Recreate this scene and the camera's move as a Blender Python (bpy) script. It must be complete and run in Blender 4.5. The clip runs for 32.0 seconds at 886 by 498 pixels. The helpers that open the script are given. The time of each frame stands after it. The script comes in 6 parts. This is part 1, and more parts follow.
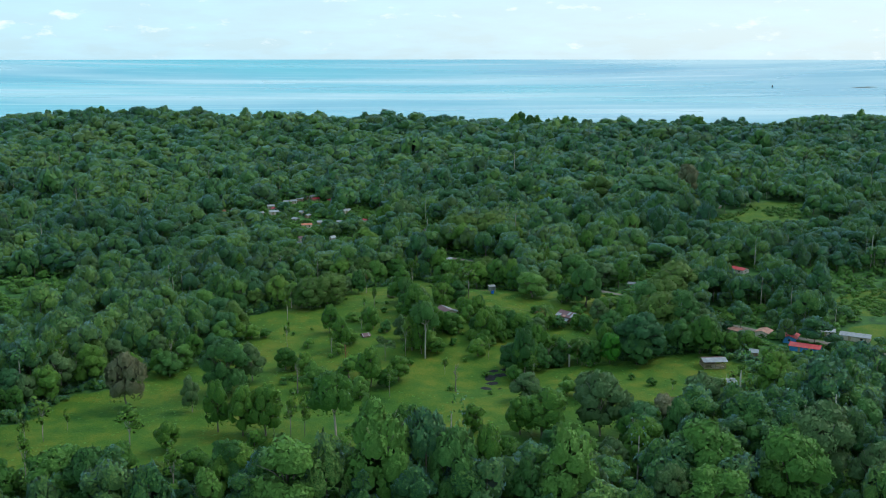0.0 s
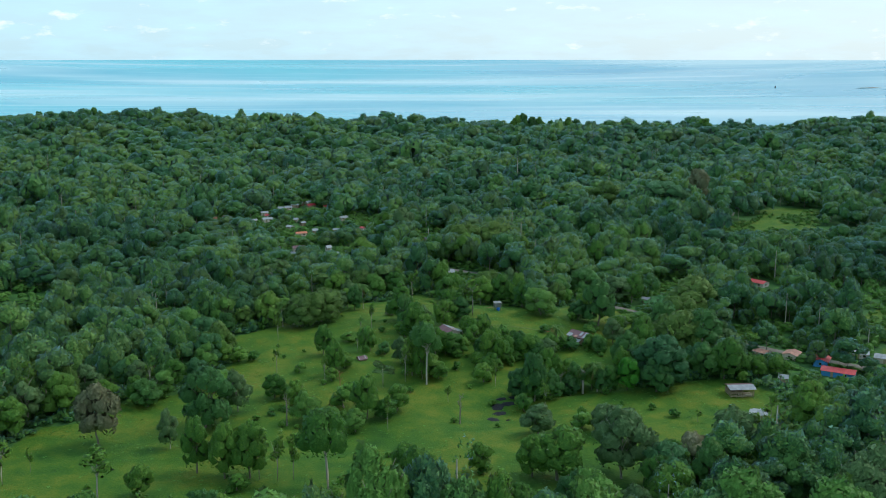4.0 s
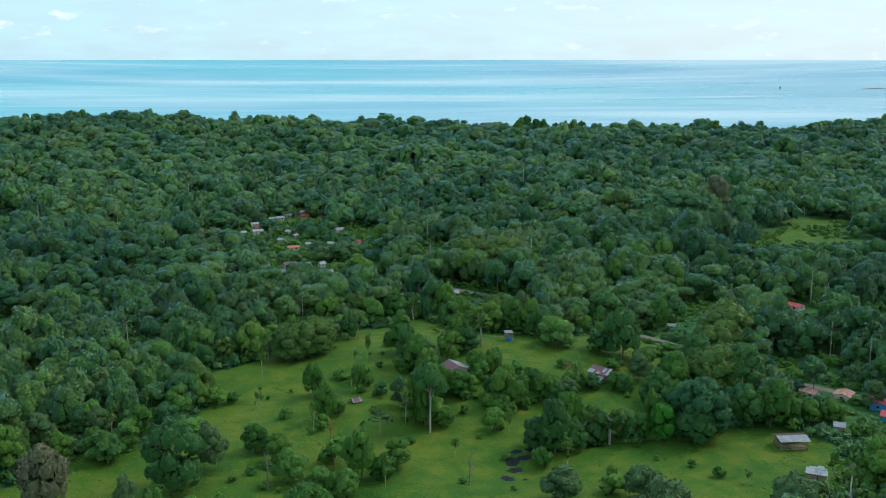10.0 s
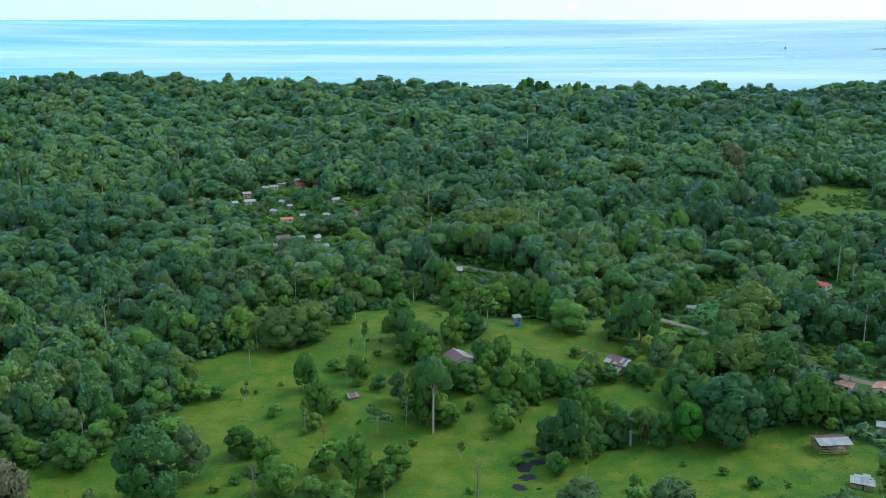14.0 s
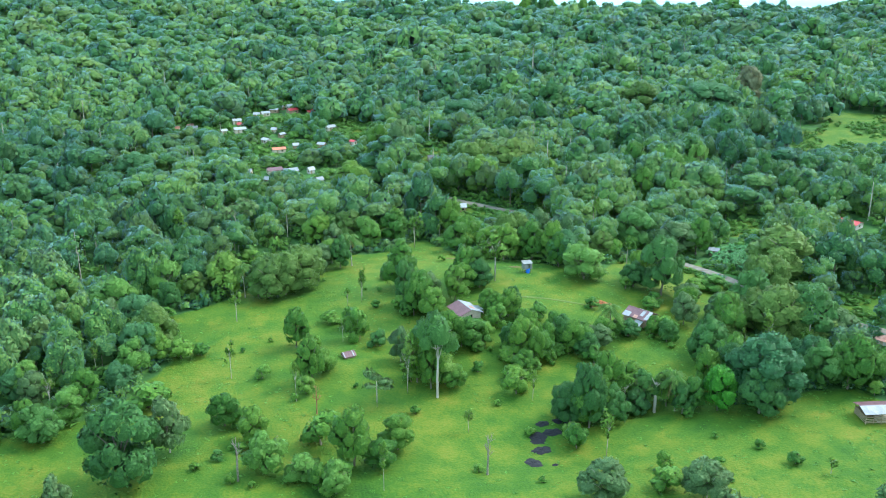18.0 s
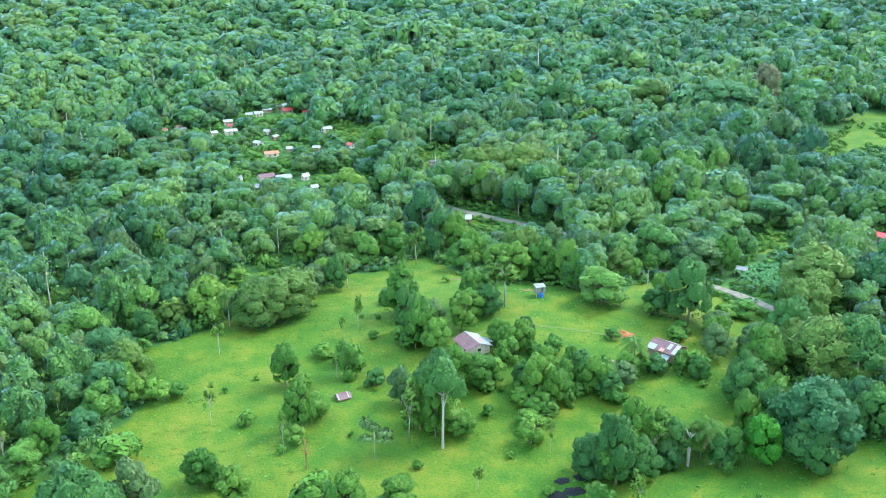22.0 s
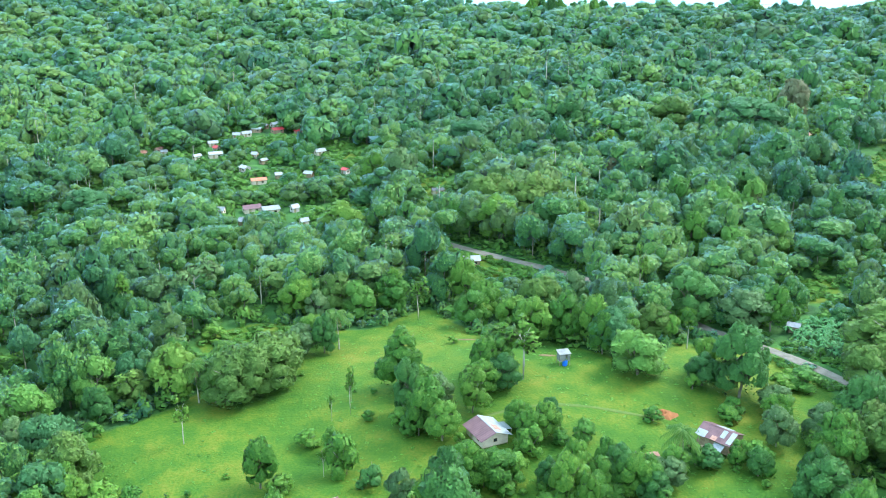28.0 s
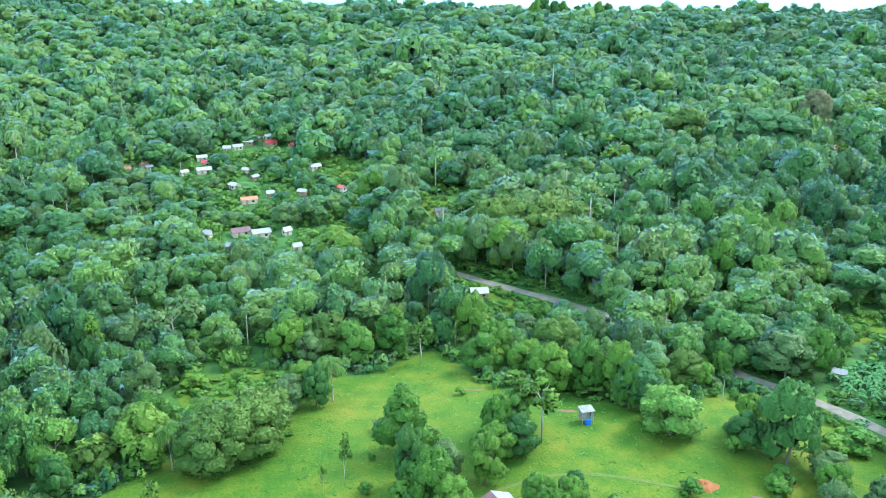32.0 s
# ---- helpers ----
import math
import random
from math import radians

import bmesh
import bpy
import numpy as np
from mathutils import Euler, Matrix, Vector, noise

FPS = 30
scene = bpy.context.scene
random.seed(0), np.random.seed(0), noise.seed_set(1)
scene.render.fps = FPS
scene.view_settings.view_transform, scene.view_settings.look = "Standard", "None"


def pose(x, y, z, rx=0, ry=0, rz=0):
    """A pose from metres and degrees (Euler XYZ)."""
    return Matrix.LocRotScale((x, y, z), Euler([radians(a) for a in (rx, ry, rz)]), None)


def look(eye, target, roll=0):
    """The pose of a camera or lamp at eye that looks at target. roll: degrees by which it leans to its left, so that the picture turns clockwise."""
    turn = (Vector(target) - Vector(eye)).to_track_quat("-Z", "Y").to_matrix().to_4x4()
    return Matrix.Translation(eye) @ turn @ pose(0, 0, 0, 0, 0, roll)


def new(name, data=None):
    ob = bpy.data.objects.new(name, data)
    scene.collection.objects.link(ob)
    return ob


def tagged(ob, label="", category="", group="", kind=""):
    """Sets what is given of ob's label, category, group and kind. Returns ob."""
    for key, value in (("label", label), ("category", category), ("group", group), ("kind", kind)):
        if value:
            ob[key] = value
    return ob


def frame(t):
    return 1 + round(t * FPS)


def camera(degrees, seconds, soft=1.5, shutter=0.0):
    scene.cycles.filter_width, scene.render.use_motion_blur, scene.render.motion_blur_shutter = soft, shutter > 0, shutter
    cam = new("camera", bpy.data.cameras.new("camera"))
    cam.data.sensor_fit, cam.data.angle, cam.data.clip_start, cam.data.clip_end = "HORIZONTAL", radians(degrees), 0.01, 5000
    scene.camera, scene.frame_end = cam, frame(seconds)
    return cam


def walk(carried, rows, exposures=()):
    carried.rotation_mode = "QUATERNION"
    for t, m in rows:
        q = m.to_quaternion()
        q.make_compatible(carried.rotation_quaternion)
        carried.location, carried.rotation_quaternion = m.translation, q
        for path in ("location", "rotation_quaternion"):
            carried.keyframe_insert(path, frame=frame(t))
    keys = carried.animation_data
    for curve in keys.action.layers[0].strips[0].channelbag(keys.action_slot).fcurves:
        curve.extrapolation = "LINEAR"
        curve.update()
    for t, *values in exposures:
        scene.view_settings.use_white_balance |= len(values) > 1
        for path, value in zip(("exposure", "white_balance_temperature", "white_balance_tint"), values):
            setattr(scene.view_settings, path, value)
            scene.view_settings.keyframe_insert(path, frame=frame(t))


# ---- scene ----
from itertools import combinations

# ---- camera ----
cam = camera(49.27, 32.0, 0.95)
PATH = [  # seconds, x, y, z, tilt, turn
    (0, 0, 0.03, 125.4, 78.684, -2.236),
    (3, -0.03, 24.62, 125.4, 78.695, -2.267),
    (6, -0.18, 49.19, 125.54, 78.714, -2.295),
    (9, -0.34, 73.67, 125.69, 78.702, -2.313),
    (11, -0.38, 89.88, 125.71, 78.7, -2.315),
    (11.5, -0.4, 93.93, 125.71, 78.652, -2.318),
    (12, -0.43, 97.99, 125.72, 78.383, -2.324),
    (12.5, -0.48, 102.05, 125.73, 77.968, -2.332),
    (13, -0.52, 106.1, 125.75, 77.499, -2.342),
    (13.5, -0.58, 110.15, 125.77, 76.995, -2.355),
    (14, -0.64, 114.21, 125.78, 76.414, -2.368),
    (14.5, -0.7, 118.27, 125.8, 75.794, -2.382),
    (15, -0.76, 122.33, 125.81, 75.147, -2.395),
    (16, -0.87, 130.48, 125.81, 73.852, -2.417),
    (16.5, -0.93, 134.57, 125.79, 73.204, -2.425),
    (17, -0.98, 138.67, 125.77, 72.592, -2.433),
    (17.5, -1.04, 142.78, 125.75, 72.068, -2.44),
    (18, -1.09, 146.9, 125.71, 71.606, -2.446),
    (18.5, -1.15, 151.01, 125.68, 71.19, -2.452),
    (19, -1.19, 155.13, 125.65, 70.911, -2.457),
    (19.5, -1.24, 159.24, 125.62, 70.856, -2.462),
    (20, -1.27, 163.35, 125.59, 70.932, -2.467),
    (21, -1.32, 171.56, 125.55, 71.022, -2.474),
    (22, -1.35, 179.76, 125.52, 71.091, -2.48),
    (23, -1.37, 187.97, 125.48, 71.163, -2.486),
    (24, -1.39, 196.17, 125.42, 71.262, -2.492),
    (25, -1.4, 204.37, 125.31, 71.238, -2.499),
    (28, -1.45, 229, 124.95, 71.391, -2.523),
    (29, -1.54, 237.26, 124.92, 71.41, -2.536),
    (30, -1.68, 245.55, 124.93, 71.428, -2.551),
    (31, -1.82, 253.84, 124.95, 71.435, -2.567),
    (32, -1.96, 262.13, 124.97, 71.452, -2.583),
]
EXPOSURES = [(0, 0.40, 6310, 10), (12.4, 0.40, 6310, 10), (14, 0.72, 6290, 10), (15.5, 1.02, 6260, 10), (16.5, 1.37, 6200, 10), (17.5, 1.70, 6140, 10), (18.5, 2.08, 6080, 10), (22, 2.25, 6080, 10), (32, 2.23, 6080, 10)]
walk(cam, [(t, pose(x, y, z, rx, 0, rz)) for t, x, y, z, rx, rz in PATH], EXPOSURES)

# ---- sky and sun ----
SUN_AZ, SUN_EL = radians(70), radians(48)  # azimuth from +y towards +x
world = bpy.data.worlds.new("world")
scene.world = world
world.use_nodes = True
wn, wl = world.node_tree.nodes, world.node_tree.links
wn.clear()
w_out, w_bg, w_sky = wn.new("ShaderNodeOutputWorld"), wn.new("ShaderNodeBackground"), wn.new("ShaderNodeTexSky")
w_sky.sky_type, w_sky.sun_disc, w_sky.sun_elevation, w_sky.sun_rotation = "NISHITA", False, SUN_EL, SUN_AZ
w_sky.air_density, w_sky.dust_density, w_sky.ozone_density = 1.0, 0.6, 2.0
w_co = wn.new("ShaderNodeTexCoord")
w_sep = wn.new("ShaderNodeSeparateXYZ")
wl.new(w_co.outputs["Generated"], w_sep.inputs[0])
w_map = wn.new("ShaderNodeMapping")
w_map.inputs["Scale"].default_value = (7, 7, 34)
wl.new(w_co.outputs["Generated"], w_map.inputs[0])
w_noise = wn.new("ShaderNodeTexNoise")
w_noise.inputs["Scale"].default_value, w_noise.inputs["Detail"].default_value, w_noise.inputs["Roughness"].default_value = 1.6, 7, 0.6
wl.new(w_map.outputs[0], w_noise.inputs[0])
w_ramp = wn.new("ShaderNodeValToRGB")
w_ramp.color_ramp.elements[0].position, w_ramp.color_ramp.elements[1].position = 0.42, 0.70
w_ramp.color_ramp.elements[0].color, w_ramp.color_ramp.elements[1].color = (0.72, 0.72, 0.72, 1), (0.98, 0.98, 0.98, 1)
wl.new(w_noise.outputs[0], w_ramp.inputs[0])
w_mix = wn.new("ShaderNodeMix")
w_mix.data_type = "RGBA"
w_east = wn.new("ShaderNodeMapRange")  # thin bright cloud, whiter towards the sun
w_east.interpolation_type = "SMOOTHSTEP"
for key, v in ((1, -0.5), (2, 0.5)):
    w_east.inputs[key].default_value = v
wl.new(w_sep.outputs[0], w_east.inputs[0])
w_veil = wn.new("ShaderNodeMix")
w_veil.data_type = "RGBA"
w_veil.inputs["A"].default_value, w_veil.inputs["B"].default_value = (5.3, 8.3, 9.7, 1), (6.9, 8.7, 9.4, 1)
wl.new(w_east.outputs[0], w_veil.inputs["Factor"])
wl.new(w_veil.outputs["Result"], w_mix.inputs["B"])
wl.new(w_ramp.outputs[0], w_mix.inputs["Factor"])
wl.new(w_sky.outputs[0], w_mix.inputs["A"])
w_map2 = wn.new("ShaderNodeMapping")
w_map2.inputs["Scale"].default_value = (22, 22, 60)
wl.new(w_co.outputs["Generated"], w_map2.inputs[0])
w_puff = wn.new("ShaderNodeTexNoise")
w_puff.inputs["Scale"].default_value, w_puff.inputs["Detail"].default_value, w_puff.inputs["Roughness"].default_value = 1.0, 8, 0.62
wl.new(w_map2.outputs[0], w_puff.inputs[0])
w_pr = wn.new("ShaderNodeValToRGB")  # cumulus tops
w_pr.color_ramp.elements[0].position, w_pr.color_ramp.elements[1].position = 0.60, 0.78
wl.new(w_puff.outputs[0], w_pr.inputs[0])
w_mix2 = wn.new("ShaderNodeMix")
w_mix2.data_type = "RGBA"
w_mix2.inputs["B"].default_value = (9.6, 10.0, 9.9, 1)
wl.new(w_pr.outputs[0], w_mix2.inputs["Factor"])
wl.new(w_mix.outputs["Result"], w_mix2.inputs["A"])
wl.new(w_mix2.outputs["Result"], w_bg.inputs[0])
w_bg.inputs[1].default_value = 0.088
wl.new(w_bg.outputs[0], w_out.inputs[0])

sun = new("sun", bpy.data.lights.new("sun", "SUN"))
sun.data.energy, sun.data.angle, sun.data.color = 1.25, radians(24), (1.0, 0.97, 0.90)
sun.matrix_world = look((0, 0, 0), (-math.sin(SUN_AZ) * math.cos(SUN_EL), -math.cos(SUN_AZ) * math.cos(SUN_EL), -math.sin(SUN_EL)))


# ---- materials ----
def material(name):
    m = bpy.data.materials.new(name)
    m.use_nodes = True
    nt = m.node_tree
    return m, nt.nodes, nt.links, nt.nodes["Principled BSDF"]


def noise_node(n, l, scale, detail=4, vec=None):
    t = n.new("ShaderNodeTexNoise")
    t.inputs["Scale"].default_value, t.inputs["Detail"].default_value = scale, detail
    if vec is None:
        vec = n.new("ShaderNodeTexCoord").outputs["Object"]
    l.new(vec, t.inputs["Vector"])
    return t.outputs[0]


def ramp_node(n, l, fac, stops):
    r = n.new("ShaderNodeValToRGB")
    e = r.color_ramp.elements
    while len(e) < len(stops):
        e.new(0.5)
    for k, (p, c) in zip(e, stops):
        k.position, k.color = p, (*c, 1)
    l.new(fac, r.inputs[0])
    return r.outputs[0]


def mix_node(n, l, fac, a, b, mode="MIX"):
    m = n.new("ShaderNodeMix")
    m.data_type, m.blend_type = "RGBA", mode
    for key, v in (("Factor", fac), ("A", a), ("B", b)):
        if isinstance(v, (int, float)):
            m.inputs[key].default_value = v
        elif isinstance(v, tuple):
            m.inputs[key].default_value = (*v, 1)
        else:
            l.new(v, m.inputs[key])
    return m.outputs["Result"]


def math_node(n, l, op, a, b=0.0, clamp=False):
    m = n.new("ShaderNodeMath")
    m.operation, m.use_clamp = op, clamp
    for k, v in enumerate((a, b)):
        if isinstance(v, (int, float)):
            m.inputs[k].default_value = v
        else:
            l.new(v, m.inputs[k])
    return m.outputs[0]


def bump_node(n, l, bsdf, height, strength, distance):
    b = n.new("ShaderNodeBump")
    b.inputs["Strength"].default_value, b.inputs["Distance"].default_value = strength, distance
    l.new(height, b.inputs["Height"])
    l.new(b.outputs[0], bsdf.inputs["Normal"])


def attr(n, name):
    a = n.new("ShaderNodeAttribute")
    a.attribute_name = name
    return a


def leaf_material(name, stops, per_object=True, gloss=0.12, haze_sheen=0.12):
    """Foliage: the tone of each tree and the tone of each leaf clump, painted shade included, sit in the attribute
    'leafy'.
    """
    m, n, l, b = material(name)
    a = attr(n, "leafy")
    sep = n.new("ShaderNodeSeparateXYZ")
    l.new(a.outputs["Vector"], sep.inputs[0])
    tone = n.new("ShaderNodeObjectInfo").outputs["Random"] if per_object else sep.outputs[0]
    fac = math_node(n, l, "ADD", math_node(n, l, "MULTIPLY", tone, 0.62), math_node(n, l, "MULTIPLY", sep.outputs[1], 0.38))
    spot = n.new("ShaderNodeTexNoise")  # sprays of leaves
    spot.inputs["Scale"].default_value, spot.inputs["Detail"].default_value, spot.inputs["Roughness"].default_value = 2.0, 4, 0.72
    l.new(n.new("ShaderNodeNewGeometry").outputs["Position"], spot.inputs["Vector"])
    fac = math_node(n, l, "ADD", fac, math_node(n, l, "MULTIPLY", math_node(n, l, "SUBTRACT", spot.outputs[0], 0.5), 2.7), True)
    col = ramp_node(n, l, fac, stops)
    if not per_object:  # some trees are olive, some grey-green
        col = mix_node(n, l, math_node(n, l, "MULTIPLY", math_node(n, l, "SUBTRACT", sep.outputs[2], 0.70), 1.5, True), col, (0.150, 0.190, 0.075))
        col = mix_node(n, l, math_node(n, l, "MULTIPLY", math_node(n, l, "SUBTRACT", 0.30, sep.outputs[2]), 1.5, True), col, (0.055, 0.165, 0.100))
    l.new(col, b.inputs["Base Color"])
    b.inputs["Roughness"].default_value = 0.45
    b.inputs["Specular IOR Level"].default_value = gloss
    b.inputs["Sheen Weight"].default_value, b.inputs["Sheen Roughness"].default_value = haze_sheen, 0.4  # blue sheen at grazing angles, standing in for distance haze
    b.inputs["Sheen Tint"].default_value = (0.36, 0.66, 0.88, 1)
    tr = n.new("ShaderNodeBsdfTranslucent")
    l.new(mix_node(n, l, 0.5, col, (0.16, 0.34, 0.05)), tr.inputs[0])
    vt = n.new("ShaderNodeVectorTransform")
    vt.vector_type, vt.convert_from, vt.convert_to = "NORMAL", "OBJECT", "WORLD"
    l.new(attr(n, "outward").outputs["Vector"], vt.inputs[0])
    turn, add = n.new("ShaderNodeVectorMath"), n.new("ShaderNodeVectorMath")
    turn.operation, add.operation = "MULTIPLY_ADD", "ADD"
    turn.inputs[1].default_value, turn.inputs[2].default_value = (1.1, 1.1, 0.9), (-0.55, -0.55, -0.45)
    l.new(spot.outputs["Color"], turn.inputs[0])
    l.new(vt.outputs[0], add.inputs[0])
    l.new(turn.outputs[0], add.inputs[1])
    unit = n.new("ShaderNodeVectorMath")
    unit.operation = "NORMALIZE"
    l.new(add.outputs[0], unit.inputs[0])
    for q in (b, tr):
        l.new(unit.outputs[0], q.inputs["Normal"])
    ms = n.new("ShaderNodeMixShader")
    ms.inputs[0].default_value = 0.36
    l.new(b.outputs[0], ms.inputs[1])
    l.new(tr.outputs[0], ms.inputs[2])
    l.new(ms.outputs[0], n["Material Output"].inputs[0])
    return m


LEAF = {
    "green": leaf_material("leaf_green", [(0, (0.045, 0.147, 0.027)), (0.5, (0.095, 0.239, 0.036)), (1, (0.185, 0.340, 0.050))]),
    "dark": leaf_material("leaf_dark", [(0, (0.041, 0.129, 0.040)), (0.5, (0.072, 0.199, 0.050)), (1, (0.120, 0.280, 0.066))]),
    "grey": leaf_material("leaf_grey_green", [(0, (0.072, 0.152, 0.058)), (0.5, (0.116, 0.213, 0.077)), (1, (0.178, 0.287, 0.105))]),
    "light": leaf_material("leaf_light", [(0, (0.075, 0.205, 0.038)), (0.5, (0.125, 0.285, 0.052)), (1, (0.180, 0.355, 0.075))]),
    "olive": leaf_material("leaf_olive", [(0, (0.080, 0.165, 0.036)), (0.5, (0.122, 0.224, 0.047)), (1, (0.187, 0.292, 0.066))]),
    "yellow": leaf_material("leaf_yellow_green", [(0, (0.079, 0.198, 0.028)), (0.5, (0.132, 0.273, 0.040)), (1, (0.207, 0.343, 0.066))]),
    "bright": leaf_material("leaf_bright", [(0, (0.035, 0.18, 0.018)), (0.5, (0.085, 0.32, 0.028)), (1, (0.16, 0.44, 0.05))]),
    "blue": leaf_material("leaf_blue_green", [(0, (0.042, 0.140, 0.055)), (0.5, (0.066, 0.190, 0.070)), (1, (0.100, 0.245, 0.090))]),
    "brown": leaf_material("leaf_brown", [(0, (0.143, 0.165, 0.083)), (0.5, (0.232, 0.232, 0.128)), (1, (0.345, 0.323, 0.203))]),
    "pink": leaf_material("leaf_pink_flower", [(0, (0.06, 0.14, 0.05)), (0.5, (0.25, 0.21, 0.20)), (1, (0.42, 0.31, 0.33))]),
    "gold": leaf_material("leaf_gold", [(0, (0.14, 0.22, 0.04)), (0.5, (0.34, 0.33, 0.07)), (1, (0.50, 0.44, 0.12))]),
    # the woods carry most of the blue sheen that imitates haze
    "forest": leaf_material("leaf_forest", [(0, (0.026, 0.095, 0.040)), (0.28, (0.044, 0.145, 0.047)), (0.48, (0.074, 0.206, 0.050)), (0.66, (0.117, 0.268, 0.056)), (0.82, (0.178, 0.324, 0.067)), (1, (0.245, 0.368, 0.095))], per_object=False, gloss=0.10, haze_sheen=0.8),
    "weed": leaf_material("leaf_weed", [(0, (0.055, 0.160, 0.026)), (0.5, (0.090, 0.225, 0.036)), (1, (0.143, 0.285, 0.055))], per_object=False),
}


def bark_material(name, a, b_, scale=3.0):
    m, n, l, b = material(name)
    vec = n.new("ShaderNodeTexCoord").outputs["Object"]
    f = noise_node(n, l, scale, 6, vec)
    l.new(ramp_node(n, l, f, [(0.3, a), (0.7, b_)]), b.inputs["Base Color"])
    b.inputs["Roughness"].default_value = 0.85
    bump_node(n, l, b, f, 0.6, 0.05)
    return m


BARK = bark_material("bark_grey", (0.10, 0.085, 0.065), (0.30, 0.27, 0.22))
BARK_PALE = bark_material("bark_pale", (0.24, 0.22, 0.18), (0.52, 0.49, 0.42), 1.2)
BARK_RED = bark_material("bark_reddish", (0.16, 0.06, 0.03), (0.40, 0.20, 0.10), 1.5)


def plain_material(name, a, b_, rough=0.7, scale=2.0, metal=0.0, bump=0.0):
    """Two tones mixed by noise at two scales."""
    m, n, l, b = material(name)
    vec = n.new("ShaderNodeTexCoord").outputs["Object"]
    f = math_node(n, l, "ADD", math_node(n, l, "MULTIPLY", noise_node(n, l, scale, 6, vec), 0.6), math_node(n, l, "MULTIPLY", noise_node(n, l, scale * 9, 3, vec), 0.4))
    l.new(ramp_node(n, l, f, [(0.35, a), (0.65, b_)]), b.inputs["Base Color"])
    b.inputs["Roughness"].default_value, b.inputs["Metallic"].default_value = rough, metal
    if bump:
        bump_node(n, l, b, f, bump, 0.05)
    return m


# ground: forest floor, and pasture where the attribute 'open' says so
GROUND, n, l, b = material("ground")
vec = n.new("ShaderNodeTexCoord").outputs["Object"]
big, mid, small = noise_node(n, l, 0.025, 5, vec), noise_node(n, l, 0.16, 6, vec), noise_node(n, l, 1.6, 6, vec)
f = math_node(n, l, "ADD", math_node(n, l, "MULTIPLY", big, 0.40), math_node(n, l, "ADD", math_node(n, l, "MULTIPLY", mid, 0.35), math_node(n, l, "MULTIPLY", small, 0.30)))
grass = ramp_node(n, l, f, [(0.35, (0.014, 0.058, 0.006)), (0.44, (0.031, 0.098, 0.008)), (0.51, (0.050, 0.118, 0.009)), (0.58, (0.090, 0.138, 0.011)), (0.68, (0.145, 0.152, 0.020))])
litter = ramp_node(n, l, mid, [(0.35, (0.022, 0.070, 0.020)), (0.6, (0.045, 0.130, 0.026)), (0.75, (0.080, 0.190, 0.034))])
a_open = attr(n, "open").outputs["Fac"]
edge = math_node(n, l, "ADD", a_open, math_node(n, l, "MULTIPLY", math_node(n, l, "SUBTRACT", mid, 0.5), 0.5))
edge = ramp_node(n, l, edge, [(0.40, (0, 0, 0)), (0.60, (1, 1, 1))])
l.new(mix_node(n, l, edge, litter, grass), b.inputs["Base Color"])
b.inputs["Roughness"].default_value, b.inputs["Specular IOR Level"].default_value = 0.85, 0.2
bump_node(n, l, b, math_node(n, l, "ADD", small, mid), 0.8, 0.35)

# sea: turquoise water with calm streaks and pale reflections painted in
SEA, n, l, b = material("sea_water")
vec = n.new("ShaderNodeTexCoord").outputs["Object"]
mp = n.new("ShaderNodeMapping")
mp.inputs["Scale"].default_value = (0.00030, 0.0013, 0.0)
l.new(vec, mp.inputs[0])
streak = noise_node(n, l, 1.6, 4, mp.outputs[0])
mp2 = n.new("ShaderNodeMapping")
mp2.inputs["Scale"].default_value = (0.00025, 0.0004, 0.0)
l.new(vec, mp2.inputs[0])
wide = noise_node(n, l, 1.7, 3, mp2.outputs[0])
base = mix_node(n, l, ramp_node(n, l, wide, [(0.4, (0, 0, 0)), (0.62, (1, 1, 1))]), (0.055, 0.43, 0.51), (0.08, 0.35, 0.48))
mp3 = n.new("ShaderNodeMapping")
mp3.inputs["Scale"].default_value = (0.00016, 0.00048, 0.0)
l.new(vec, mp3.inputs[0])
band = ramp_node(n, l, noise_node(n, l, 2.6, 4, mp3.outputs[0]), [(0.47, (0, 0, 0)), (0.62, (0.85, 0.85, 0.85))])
sx = n.new("ShaderNodeSeparateXYZ")
l.new(vec, sx.inputs[0])
east = n.new("ShaderNodeMapRange")
east.interpolation_type = "SMOOTHSTEP"
for key, v in ((1, 100.0), (2, 1500.0), (4, 0.5)):
    east.inputs[key].default_value = v
l.new(sx.outputs[0], east.inputs[0])
base = mix_node(n, l, east.outputs[0], base, (0.17, 0.31, 0.45))  # greyer shoal water to the east
base = mix_node(n, l, band, base, (0.46, 0.62, 0.66))  # pale lanes: cloud reflected on calm water, put into the colour
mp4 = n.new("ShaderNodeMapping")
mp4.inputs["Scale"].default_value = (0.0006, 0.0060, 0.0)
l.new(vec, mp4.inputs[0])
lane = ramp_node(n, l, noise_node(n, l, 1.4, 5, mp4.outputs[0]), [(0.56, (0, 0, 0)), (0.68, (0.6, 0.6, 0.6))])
base = mix_node(n, l, lane, base, (0.52, 0.66, 0.70))  # thin streaks of pale reflection, likewise painted
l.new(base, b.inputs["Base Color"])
l.new(ramp_node(n, l, streak, [(0.42, (0.32, 0.32, 0.32)), (0.66, (0.20, 0.20, 0.20))]), b.inputs["Roughness"])
b.inputs["IOR"].default_value = 1.33
rip = noise_node(n, l, 0.12, 4, vec)
bump_node(n, l, b, rip, 0.25, 1.2)

ROAD = plain_material("gravel", (0.11, 0.10, 0.08), (0.21, 0.19, 0.16), 0.95, 0.5, bump=0.4)
SOIL = plain_material("brown_soil", (0.10, 0.075, 0.035), (0.19, 0.13, 0.06), 0.95, 0.8, bump=0.4)
